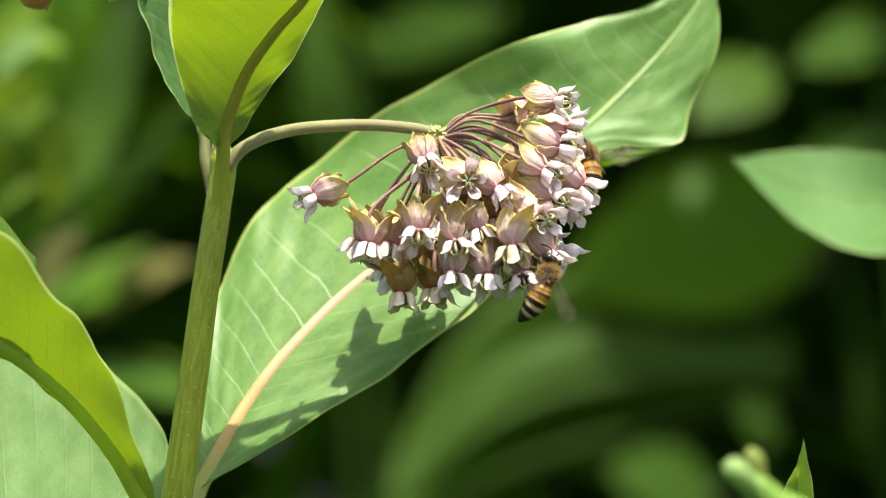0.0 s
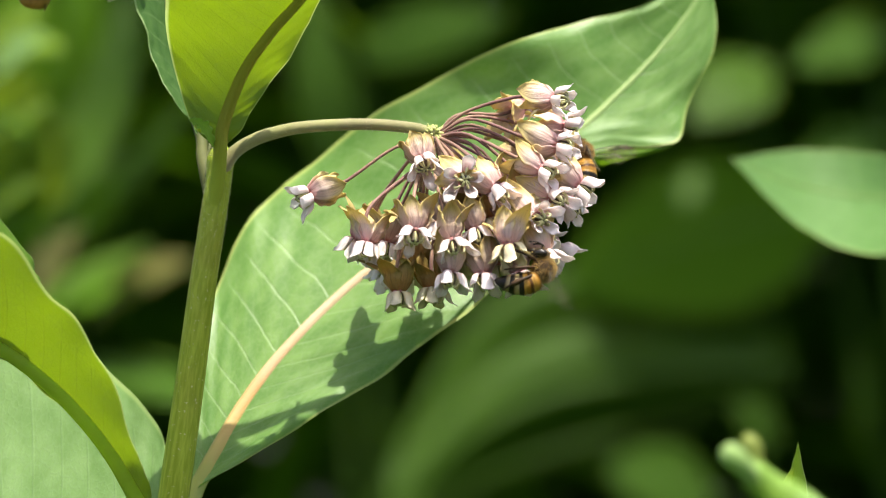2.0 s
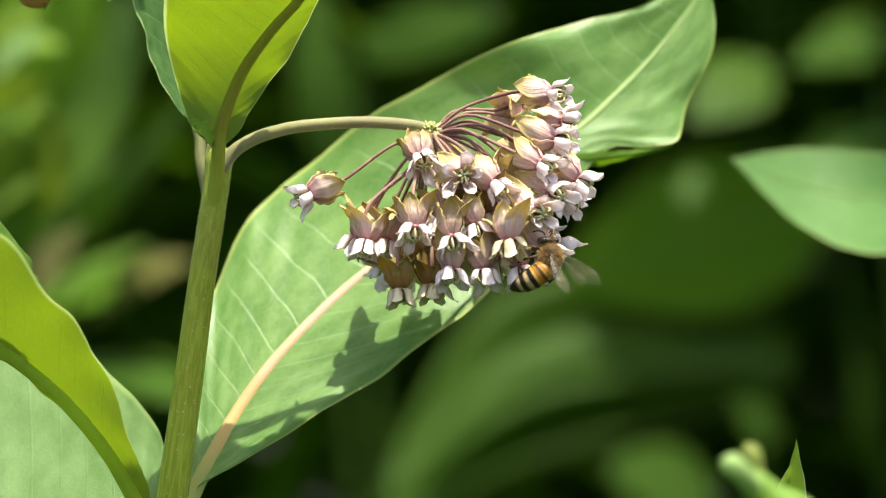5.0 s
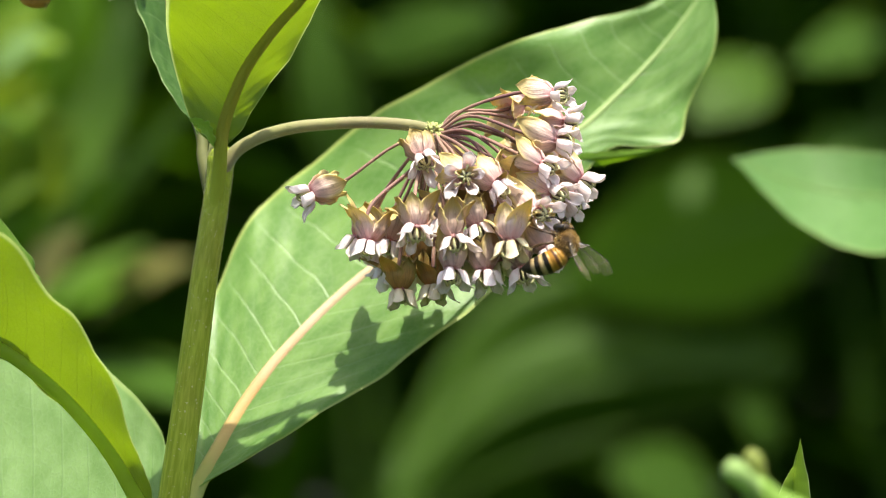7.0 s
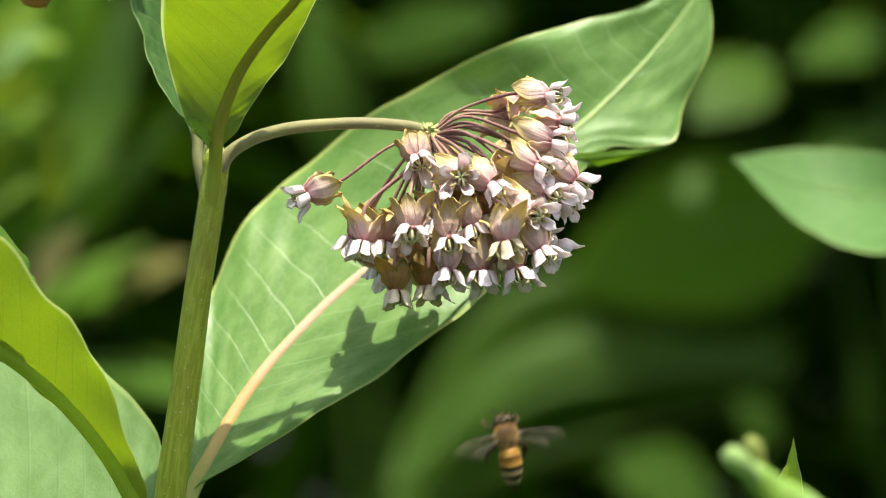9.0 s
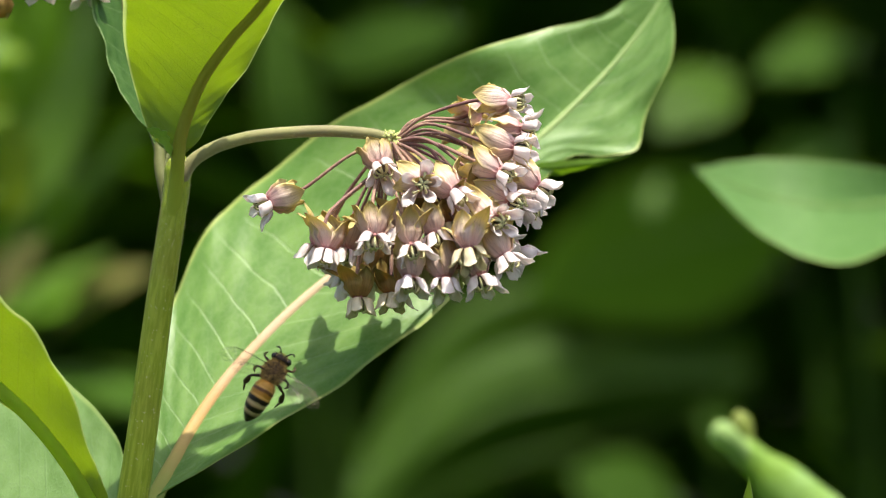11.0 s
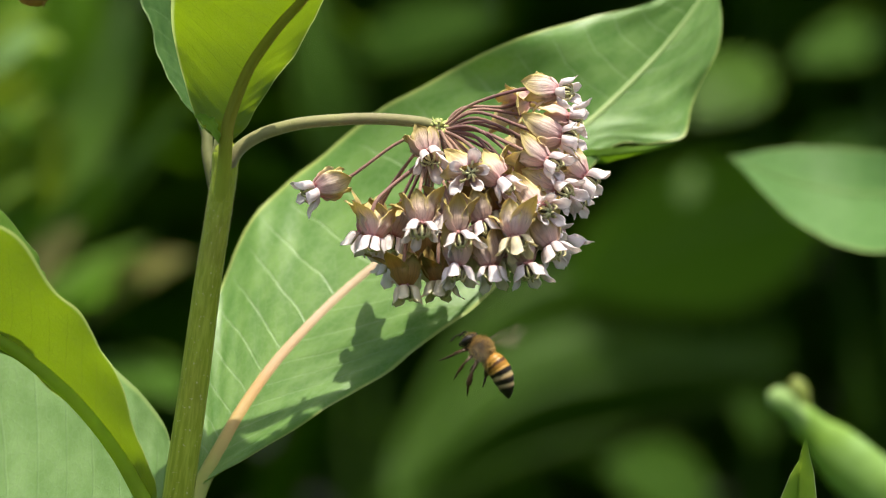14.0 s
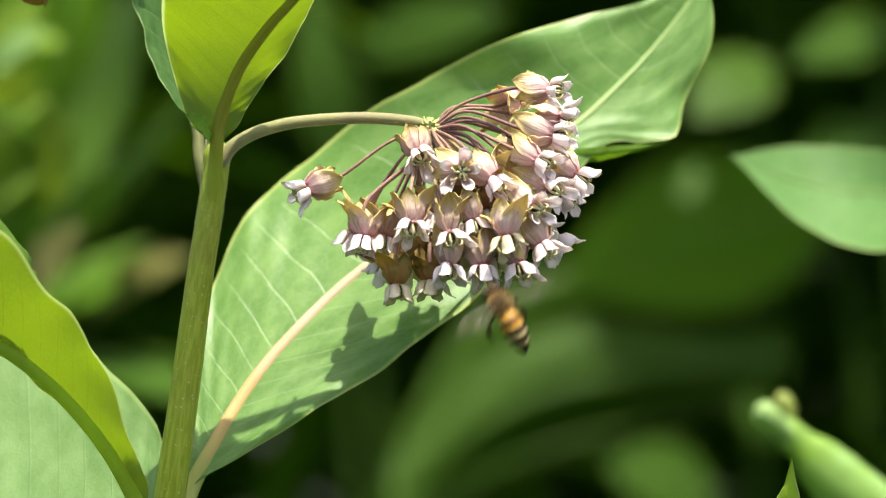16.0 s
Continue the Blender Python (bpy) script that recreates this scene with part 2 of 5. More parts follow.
def petal_material(name, base, body, tip, stripe=(0.30, 0.15, 0.17), aged=0.5):
    """Dusky petal skin: pink at the waist, olive-yellow towards margins and tip, with purple veins; each one aged differently."""
    s = Shade(name)
    u, v = s.uv()
    vary = s.node("ShaderNodeObjectInfo").outputs["Random"]
    side = s.math("MULTIPLY", s.math("ABSOLUTE", s.math("SUBTRACT", u, 0.5)), 2.0)
    shift = s.math("ADD", v, s.math("MULTIPLY", s.math("SUBTRACT", s.noise(350, 2), 0.5), 0.35))
    color = s.ramp(shift, [(0.0, (base[0] * 0.75, base[1] * 0.45, base[2] * 0.48)), (0.09, base), (0.45, body), (0.82, tip), (1.0, [c * 0.75 for c in tip])])
    edge = s.math("MULTIPLY", s.band(side, 0.55, 0.95), s.band(v, 0.2, 0.6))
    color = s.mix(s.math("MULTIPLY", edge, 0.75), color, (tip[0] * 1.08, tip[1] * 1.08, tip[2] * 0.9, 1))
    lane = s.node("ShaderNodeCombineXYZ")
    s.put(lane.inputs[0], s.math("MULTIPLY", u, 17.0))
    s.put(lane.inputs[1], s.math("MULTIPLY", v, 1.4))
    s.put(lane.inputs[2], s.math("MULTIPLY", vary, 40.0))
    streak = s.noise(1.0, 3, lane.outputs[0])
    lines = s.math("MULTIPLY", s.band(streak, 0.50, 0.60), s.math("SUBTRACT", 1.0, s.band(side, 0.5, 0.85)))
    lines = s.math("MULTIPLY", lines, s.math("SUBTRACT", 1.0, s.band(v, 0.6, 0.95)))
    color = s.mix(s.math("MULTIPLY", lines, 0.32), color, (*stripe, 1))
    dusk = s.math("POWER", vary, 1.6)
    color = s.mix(s.math("MULTIPLY", dusk, aged), color, (0.34, 0.235, 0.105, 1))
    blot = s.band(s.noise(900, 3), 0.60, 0.70)
    color = s.mix(s.math("MULTIPLY", blot, 0.32), color, (0.24, 0.13, 0.06, 1))
    height = s.math("ADD", streak, s.math("MULTIPLY", s.noise(1500, 2), 0.4))
    return s.finish(color, 0.46, height, 0.00022, color, 0.42, gloss=0.4)


def hood_material(name, base, body, tip):
    """Waxy hood skin: tinted at the waist, near white at the lip, with faint lilac shading lines."""
    s = Shade(name)
    u, v = s.uv()
    color = s.ramp(v, [(0.0, base), (0.14, body), (0.55, tip), (1.0, tip)])
    lane = s.node("ShaderNodeCombineXYZ")
    s.put(lane.inputs[0], s.math("MULTIPLY", u, 24.0))
    s.put(lane.inputs[1], s.math("MULTIPLY", v, 2.0))
    s.put(lane.inputs[2], s.math("MULTIPLY", s.node("ShaderNodeObjectInfo").outputs["Random"], 30.0))
    streak = s.noise(1.0, 2, lane.outputs[0])
    color = s.mix(s.math("MULTIPLY", s.band(streak, 0.52, 0.7), 0.45), color, (body[0] * 0.78, body[1] * 0.66, body[2] * 0.74, 1))
    spot = s.noise(700, 2)
    color = s.mix(s.math("MULTIPLY", s.band(spot, 0.55, 0.75), 0.2), color, (body[0] * 0.8, body[1] * 0.68, body[2] * 0.6, 1))
    vary = s.node("ShaderNodeObjectInfo").outputs["Random"]
    color = s.mix(s.math("MULTIPLY", vary, 0.3), color, (body[0] * 0.98, body[1] * 1.0, body[2] * 0.82, 1))
    return s.finish(color, 0.38, streak, 0.00012, color, 0.42, gloss=0.45)


PETAL = petal_material("dusky_pink_petal", (0.84, 0.56, 0.55), (0.87, 0.71, 0.60), (0.80, 0.66, 0.29), aged=0.2)
PETAL_TAN = petal_material("tan_mauve_petal", (0.76, 0.52, 0.48), (0.71, 0.55, 0.43), (0.60, 0.48, 0.18), (0.26, 0.14, 0.15), 0.35)
PETAL_BROWN = petal_material("wilted_petal", (0.50, 0.26, 0.08), (0.50, 0.30, 0.09), (0.38, 0.28, 0.08), (0.14, 0.07, 0.03), 0.3)
HOOD = hood_material("pale_pink_hood", (0.76, 0.47, 0.48), (0.90, 0.77, 0.78), (0.95, 0.88, 0.88))
HOOD_CREAM = hood_material("cream_hood", (0.60, 0.45, 0.26), (0.78, 0.68, 0.44), (0.84, 0.76, 0.55))
HOOD_BROWN = hood_material("withered_hood", (0.25, 0.13, 0.07), (0.42, 0.28, 0.13), (0.46, 0.34, 0.17))
COLUMN = plain_material("flower_column", (0.66, 0.62, 0.34), (0.40, 0.38, 0.15), 700, 0.45, 0.0001)
HORN = plain_material("flower_horn", (0.68, 0.62, 0.34), (0.55, 0.50, 0.24), 700, 0.45, 0.00005, 0.2)
ANTHER = plain_material("anther_slit", (0.06, 0.045, 0.025), (0.14, 0.11, 0.05), 700, 0.5, 0.00005)
SEAM = plain_material("flower_waist", (0.50, 0.20, 0.20), (0.36, 0.19, 0.13), 400, 0.5)


# ---- mesh tools ----
def finish_mesh(name, bm, materials, smooth=True):
    me = bpy.data.meshes.new(name)
    bm.to_mesh(me)
    bm.free()
    for m in materials if isinstance(materials, (list, tuple)) else [materials]:
        me.materials.append(m)
    for p in me.polygons:
        p.use_smooth = smooth
    return me


def part(name, bm, material, parent, label=""):
    me = bm if isinstance(bm, bpy.types.Mesh) else finish_mesh(name, bm, material)
    ob = new(name, me)
    ob.parent = parent
    return tagged(ob, label)


def thing(name, label, category, place=(0, 0, 0), group="", kind=""):
    ob = new(name)
    ob.empty_display_size = 0.01
    ob.matrix_basis = Matrix.Translation(place)
    return tagged(ob, label, category, group, kind)


def curve(points, n):
    """A smooth curve through the points, sampled n + 1 times."""
    p = [Vector(q) for q in points]
    p = [p[0] * 2 - p[1]] + p + [p[-1] * 2 - p[-2]]
    out = []
    for i in range(n + 1):
        s = i / n * (len(p) - 3)
        k = min(int(s), len(p) - 4)
        f = s - k
        a, b, c, d = p[k:k + 4]
        out.append(0.5 * (2 * b + (c - a) * f + (2 * a - 5 * b + 4 * c - d) * f * f + (3 * b - a - 3 * c + d) * f ** 3))
    return out


def curve_at(points, stops, n):
    """The same curve, sampled so that each point falls at its own stop of 0..1."""
    fine = curve(points, 40 * (len(points) - 1))
    where = np.interp([i / n for i in range(n + 1)], stops, [40 * k for k in range(len(points))])
    return [fine[int(w)].lerp(fine[min(int(w) + 1, len(fine) - 1)], w % 1) for w in where]


def ramp_value(table, x):
    return float(np.interp(x, [a for a, b in table], [b for a, b in table]))


def add_tube(bm, points, radius, sides=10, mat=0, flat=1.0, closed=True):
    """A tube along points; radius is a number or a function of 0..1."""
    uv = bm.loops.layers.uv.verify()
    n = len(points)
    side = None
    rings = []
    for i, p in enumerate(points):
        t = (points[min(i + 1, n - 1)] - points[max(i - 1, 0)]).normalized()
        if side is None:
            side = t.cross(Vector((0, 1, 0)) if abs(t.y) < 0.9 else Vector((1, 0, 0))).normalized()
        side = (side - t * side.dot(t)).normalized()
        other = t.cross(side)
        r = radius(i / (n - 1)) if callable(radius) else radius
        rings.append([bm.verts.new(p + r * (math.cos(a) * side + flat * math.sin(a) * other)) for a in [k * math.tau / sides for k in range(sides)]])
    for i in range(n - 1):
        for k in range(sides):
            f = bm.faces.new((rings[i][k], rings[i][(k + 1) % sides], rings[i + 1][(k + 1) % sides], rings[i + 1][k]))
            f.material_index = mat
            for l, (a, b) in zip(f.loops, ((k, i), (k + 1, i), (k + 1, i + 1), (k, i + 1))):
                l[uv].uv = (a / sides, b / (n - 1))
    if closed:
        for ring, flip in ((rings[0], True), (rings[-1], False)):
            f = bm.faces.new(ring[::-1] if flip else ring)
            f.material_index = mat
    return rings


def blade_mesh(name, mid, left, right, material, fold=0.0, ripple=0.0006, n=46, m=9, seed=0, pleat=0.0, stops=None):
    """A leaf blade between its two margins and its midrib; fold lifts the halves between rib and margin; pleat is the height of lengthwise waves."""
    bm = bmesh.new()
    uv = bm.loops.layers.uv.verify()
    mc, lc, rc = curve(mid, n), curve(left, n), curve_at(right, stops, n) if stops else curve(right, n)
    grid = []
    for i in range(n + 1):
        u = i / n
        row = []
        across = (rc[i] - lc[i])
        along = mc[min(i + 1, n)] - mc[max(i - 1, 0)]
        normal = across.cross(along)
        normal = normal.normalized() if normal.length > 1e-12 else Vector((0, -1, 0))
        for k in range(-m, m + 1):
            w = abs(k) / m
            edge = lc[i] if k < 0 else rc[i]
            p = mc[i].lerp(edge, w)
            lift = fold * across.length * w * (1 - w)
            vein = 0.25 * ripple * math.cos((u - 0.15 * w ** 1.4) * 15 * math.tau) * w * (1 - 0.6 * w)
            wave = ripple * w ** 2 * (noise.noise(Vector((u * 9, k * 0.12, seed))) * 2 + 0.6 * math.sin(u * 37 + seed + (k > 0)))
            row.append(bm.verts.new(p + normal * (lift + wave + vein + pleat * math.sin(math.pi * u) * math.cos(w * 9 + u * 2))))
        grid.append(row)
    for i in range(n):
        for k in range(2 * m):
            f = bm.faces.new((grid[i][k], grid[i][k + 1], grid[i + 1][k + 1], grid[i + 1][k]))
            for l, (a, b) in zip(f.loops, ((i, k), (i, k + 1), (i + 1, k + 1), (i + 1, k))):
                l[uv].uv = (a / n, b / (2 * m))
    return finish_mesh(name, bm, material)


def rib_mesh(name, points, start, end, material, sides=10, n=40, flat=1.0):
    bm = bmesh.new()
    add_tube(bm, curve(points, n), lambda s: start + (end - start) * s ** 0.7, sides, 0, flat)
    return finish_mesh(name, bm, material)


def ridge_mesh(name, points, start, end, material, below, bare, n=60, arc=13):
    """A midrib standing out of the lower face of its blade; a closed stalk over the bare first part."""
    bm = bmesh.new()
    uv = bm.loops.layers.uv.verify()
    line = curve(points, n)
    rings = []
    for i, p in enumerate(line):
        s = i / n
        t = (line[min(i + 1, n)] - line[max(i - 1, 0)]).normalized()
        side = t.cross(Vector(below)).normalized()
        down = side.cross(t)
        r = start + (end - start) * s ** 0.7
        wide = ramp_value(((0, 179), (bare, 179), (bare + 0.12, 92), (1, 80)), s)
        rings.append([bm.verts.new(p + r * (math.sin(a) * side + math.cos(a) * down)) for a in [radians(wide * (k / (arc - 1) * 2 - 1)) for k in range(arc)]])
    for i in range(n):
        for k in range(arc - 1):
            f = bm.faces.new((rings[i][k], rings[i][k + 1], rings[i + 1][k + 1], rings[i + 1][k]))
            for l, (a, b) in zip(f.loops, ((k, i), (k + 1, i), (k + 1, i + 1), (k, i + 1))):
                l[uv].uv = (a / (arc - 1), b / n)
    return finish_mesh(name, bm, material)


# ---- ground and far meadow ----
def build_ground():
    bm = bmesh.new()
    n, size = 40, 400.0
    uv = bm.loops.layers.uv.verify()
    axis = [math.copysign(abs(s) ** 4 * size, s) for s in [i / n * 2 - 1 for i in range(n + 1)]]
    rows = [[bm.verts.new((x, y, 0.03 * noise.noise(Vector((x * 3, y * 3, 0))) if abs(x) + abs(y) < 30 else 0)) for x in axis] for y in axis]
    for j in range(n):
        for i in range(n):
            bm.faces.new((rows[j][i], rows[j][i + 1], rows[j + 1][i + 1], rows[j + 1][i]))
    tagged(new("ground", finish_mesh("ground", bm, SOIL)), "soil under the meadow plants, its colour darkened as in shade", "ground", kind="structure")


def scatter_leaves(name, label, category, count, box, size, material, seed, upright=0.3):
    """Many small folded leaves in a box, one mesh."""
    rng = np.random.default_rng(seed)
    outline = ((0, 0), (0.3, 0.16), (0.6, 0.17), (1, 0))
    verts, faces, uvs = [], [], []
    (x0, x1), (y0, y1), (z0, z1) = box
    for i in range(count):
        base = Vector((rng.uniform(x0, x1), rng.uniform(y0, y1), z0 + (z1 - z0) * rng.random() ** 0.8))
        k = base.x / max(abs(x0), abs(x1))
        wave = noise.noise(Vector((base.x * 0.7, base.y * 0.9, seed)))
        base = Vector((base.x * (1 + 0.22 * wave), base.y + ((y0 + y1) / 2 - base.y) * 0.5 * abs(k) ** 3 + 0.4 * k * k * wave, base.z * (1 - 0.45 * abs(k) ** 3 + 0.2 * k * k * wave)))
        turn = rng.uniform(0, math.tau)
        rise = rng.normal(upright, 0.45)
        along = Vector((math.cos(turn) * math.cos(rise), math.sin(turn) * math.cos(rise), math.sin(rise)))
        across = along.cross(Vector((0, 0, 1))).normalized()
        up = across.cross(along)
        s = rng.uniform(*size)
        first = len(verts)
        for a, w in outline:
            sag = up * (-0.22 * a * a * s)
            for q in (-1, 0, 1):
                verts.append(base + along * a * s + across * q * w * s + up * abs(q) * w * 0.35 * s + sag)
                uvs.append((a, 0.5 + 0.5 * q))
        for r in range(3):
            for q in range(2):
                a = first + r * 3 + q
                faces.append((a, a + 1, a + 4, a + 3))
    me = bpy.data.meshes.new(name)
    me.from_pydata([tuple(v) for v in verts], [], faces)
    layer = me.uv_layers.new()
    flat = np.array([uvs[l.vertex_index] for l in me.loops], dtype=np.float32).ravel()
    layer.data.foreach_set("uv", flat)
    me.materials.append(material)
    for p in me.polygons:
        p.use_smooth = True
    return tagged(new(name, me), label, category, kind="stuff")


build_ground()
scatter_leaves("undergrowth", "dense dark green leafy undergrowth behind the flowers", "undergrowth", 15000, ((-2.6, 2.6), (1.5, 4.6), (0.0, 2.6)), (0.12, 0.26), LEAF_DEEP, 3)
scatter_leaves("far_thicket", "tall dark green thicket closing the view", "thicket", 9000, ((-5.0, 5.0), (4.8, 8.5), (0.0, 4.2)), (0.3, 0.6), LEAF_DEEP, 7)
scatter_leaves("meadow_cover", "low green leafy meadow cover on the ground", "undergrowth", 9000, ((-4.0, 4.0), (-3.5, 1.6), (0.0, 0.45)), (0.10, 0.24), LEAF_FAR, 4)


def far_leaf(parent, mid, left, right, material, fold, seed, rib=None, start=0.0008, pleat=0.0):
    ob = part("leaf", blade_mesh("leaf", mid, left, right, material, fold, 0.00018, 36, 16 if pleat else 6, seed, pleat), None, parent)
    part("midrib", rib_mesh("midrib", mid, start, start * 0.3, rib or RIB_GREEN, 6, 20), None, ob)
    return ob


def side_plant(label, foot, top, leaves, radius=0.003, name="meadow_plant", pleat=0.0):
    """A leafy neighbour: a stem from the ground and given leaves (mid, left, right, material, fold)."""
    ob = thing(name, label, "plant", foot)
    inv = Matrix.Translation(-Vector(foot))
    bm = bmesh.new()
    base = Vector(foot)
    bend = Vector((0.02, 0.015, 0))
    add_tube(bm, curve([Vector((0, 0, -0.02)), (Vector(top) - base) * 0.5 + bend, Vector(top) - base], 24), lambda s: radius * (1.3 - 0.6 * s), 8)
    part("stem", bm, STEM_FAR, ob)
    for i, (mid, left, right, material, fold) in enumerate(leaves):
        loc = [[Vector(p) - base for p in line] for line in (mid, left, right)]
        far_leaf(ob, *loc, material, fold, i * 3.1, pleat=pleat)
    return ob


def spray_plant(label, foot, height, count, size, seed, material, low=0.35, name="meadow_plant"):
    """A neighbour with opposite pairs of drooping leaves up its stem."""
    rng = random.Random(seed)
    ob = thing(name, label, "plant", foot, "meadow plants behind the flower")
    bm = bmesh.new()
    lean = Vector((rng.uniform(-0.05, 0.05), rng.uniform(-0.05, 0.05), height))
    line = curve([Vector((0, 0, -0.02)), lean * 0.5 + Vector((rng.uniform(-0.02, 0.02), 0, 0)), lean], 20)
    add_tube(bm, line, lambda s: 0.0045 * (1.1 - 0.7 * s), 7)
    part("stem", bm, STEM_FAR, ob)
    h = size
    mid = [Vector((0, 0, 0)), Vector((h * 0.35, 0, h * 0.10)), Vector((h * 0.7, 0, h * 0.06)), Vector((h, 0, -h * 0.12))]
    wide = (0.02, 0.2, 0.22, 0.0)
    left = [p + Vector((0, w * h, 0.06 * w * h)) for p, w in zip(mid, wide)]
    right = [p - Vector((0, w * h, -0.06 * w * h)) for p, w in zip(mid, wide)]
    me = blade_mesh("leaf", mid, left, right, material, 0.15, 0.002, 22, 5, seed)
    for i in range(count):
        s = low + (1 - low) * i / max(count - 1, 1)
        for half in (0, 1):
            leaf = part("leaf", me, None, ob)
            k = rng.uniform(0.7, 1.1) * (1.1 - 0.4 * s)
            turn = i * 90 + half * 180 + rng.uniform(-25, 25) + seed * 37
            leaf.matrix_basis = Matrix.Translation(line[int(s * 20)]) @ pose(0, 0, 0, rng.uniform(-20, 20), rng.uniform(-45, 10), turn) @ Matrix.Diagonal((k, k, k, 1))
    return ob


# large soft leaves behind the flower head

def quick_leaf(a, b, wide, face=(0, -0.6, 0.8), sag=0.08):
    """Midrib and margins of a leaf from its base to its tip; face is the way its upper side looks."""
    a, b = Vector(a), Vector(b)
    along = b - a
    n = Vector(face)
    n = (n - along * n.dot(along) / along.length_squared).normalized()
    across = n.cross(along).normalized()
    mid = [a + along * t + n * along.length * sag * math.sin(math.pi * t) for t in (0, 0.25, 0.5, 0.78, 1)]
    half = [w * wide * 0.5 for w in (0.08, 0.8, 1.0, 0.62, 0)]
    return mid, [p - across * w for p, w in zip(mid, half)], [p + across * w for p, w in zip(mid, half)]


def leafy(label, foot, top, specs, radius=0.004):
    return side_plant(label, foot, top, [(*quick_leaf(a, b, w, f), m, 0.08) for a, b, w, f, m in specs], radius)


side_plant("milkweed plant with broad light green leaves beside the flower", (0.15, 0.20, 0), (0.15, 0.20, 1.2), [
    ([mm(123.0, 190, 14.4), mm(96.6, 155, 11.3), mm(78.4, 147, 13.7), mm(62.5, 140, 19.3)], [mm(122.2, 185, 18.2), mm(97.0, 158, 21.1), mm(77.6, 152, 21.7), mm(62.5, 140, 19.3)], [mm(121.5, 180, 9.1), mm(95.2, 135, -1.2), mm(77.6, 135, 4.6), mm(62.5, 140, 19.3)], LEAF_DULL, 0.05)])
side_plant("plant with one large soft green arching leaf", (0.36, 1.27, 0), (0.36, 1.27, 1.0), [
    ([mm(184.3, 1270, -59.5), mm(102.4, 1250, -64.8), mm(34.1, 1235, -83.4), mm(-30.4, 1225, -138.5)], [mm(185.7, 1285, -47.9), mm(100.1, 1320, -18.1), mm(20.1, 1300, -39.2), mm(-38.0, 1240, -133.7)], [mm(184.1, 1268, -71.4), mm(118.0, 1262, -98.0), mm(51.8, 1240, -117.5), mm(-23.0, 1215, -142.1)], LEAF_BROAD, 0.04)], 0.004, pleat=0.014)
leafy("broad-leaved plant with large drooping soft green leaves", (0.40, 1.4, 0), mm(222.4, 1400, 3.5), [
    (mm(204.4, 1350, -12.2), mm(74.7, 1300, 6.4), 0.05, (0.0, -1.0, 0.2), LEAF_FAR),
    (mm(134.7, 1130, -121.7), mm(78.4, 1110, -106.6), 0.040, (0.0, -0.9, 0.45), LEAF_FAR),
    (mm(165.2, 1130, -94.0), mm(141.4, 1110, -75.1), 0.022, (0.0, -0.9, 0.45), LEAF_FAR),
    (mm(206.8, 1130, -94.0), mm(200.4, 1110, -51.8), 0.014, (0.3, -0.9, 0.3), LEAF_FAR),
    (mm(213.5, 1300, 24.0), mm(62.0, 1280, -22.0), 0.095, (-0.1, -0.9, 0.45), LEAF_MID),
    (mm(207.5, 1320, 34.1), mm(83.9, 1300, 0.3), 0.055, (-0.1, -0.95, 0.45), LEAF_FAR)])
leafy("yellow-green leafy plant glowing in the sun", (-0.21, 0.60, 0), mm(-163.9, 600, 74.0), [
    (mm(-162.0, 600, 37.1), mm(-136.6, 590, 86.9), 0.034, (0.1, -0.5, 0.85), LEAF_LIGHT),
    (mm(-160.0, 600, 62.3), mm(-126.7, 560, 66.0), 0.026, (0.2, -0.6, 0.8), LEAF_LIGHT),
    (mm(-156.1, 600, 2.1), mm(-134.2, 560, 58.4), 0.022, (0.4, -0.7, 0.6), LEAF_LIGHT),
    (mm(-153.0, 590, 21.4), mm(-139.8, 560, 60.3), 0.036, (0.2, -0.8, 0.6), LEAF_LIGHT),
    (mm(-144.5, 600, 11.8), mm(-125.9, 580, 46.0), 0.026, (0.2, -0.8, 0.6), LEAF_LIGHT),
    (mm(-167.8, 600, -23.1), mm(-133.7, 590, 27.2), 0.022, (0.4, -0.7, 0.6), LEAF_MID),
    (mm(-167.8, 600, -34.8), mm(-122.1, 590, 7.9), 0.020, (0.4, -0.7, 0.6), LEAF_OLIVE)])
leafy("yellow-green plant with small leaves catching the sun", (-0.20, 0.50, 0), mm(-150.7, 500, 57.3), [
    (mm(-143.5, 500, 53.7), mm(-123.7, 490, 67.4), 0.017, (0.1, -0.6, 0.8), LEAF_PALE),
    (mm(-145.3, 500, 32.3), mm(-121.9, 490, 45.3), 0.015, (0.1, -0.5, 0.85), LEAF_LIGHT),
    (mm(-145.3, 500, 9.1), mm(-126.4, 490, 21.4), 0.012, (0.1, -0.6, 0.8), LEAF_LIGHT),
    (mm(-148.4, 510, 43.4), mm(-129.3, 500, 34.1), 0.013, (0.1, -0.5, 0.85), LEAF_MID)])
leafy("plant with a long grey-green slanting leaf", (-0.17, 0.72, 0), mm(-154.2, 720, 0.2), [
    (mm(-146.8, 720, 17.3), mm(-111.2, 690, 85.6), 0.019, (0.45, -0.65, 0.6), LEAF_SHADE),
    (mm(-139.3, 720, 4.5), mm(-119.4, 700, 29.6), 0.014, (0.3, -0.7, 0.6), LEAF_MID)])
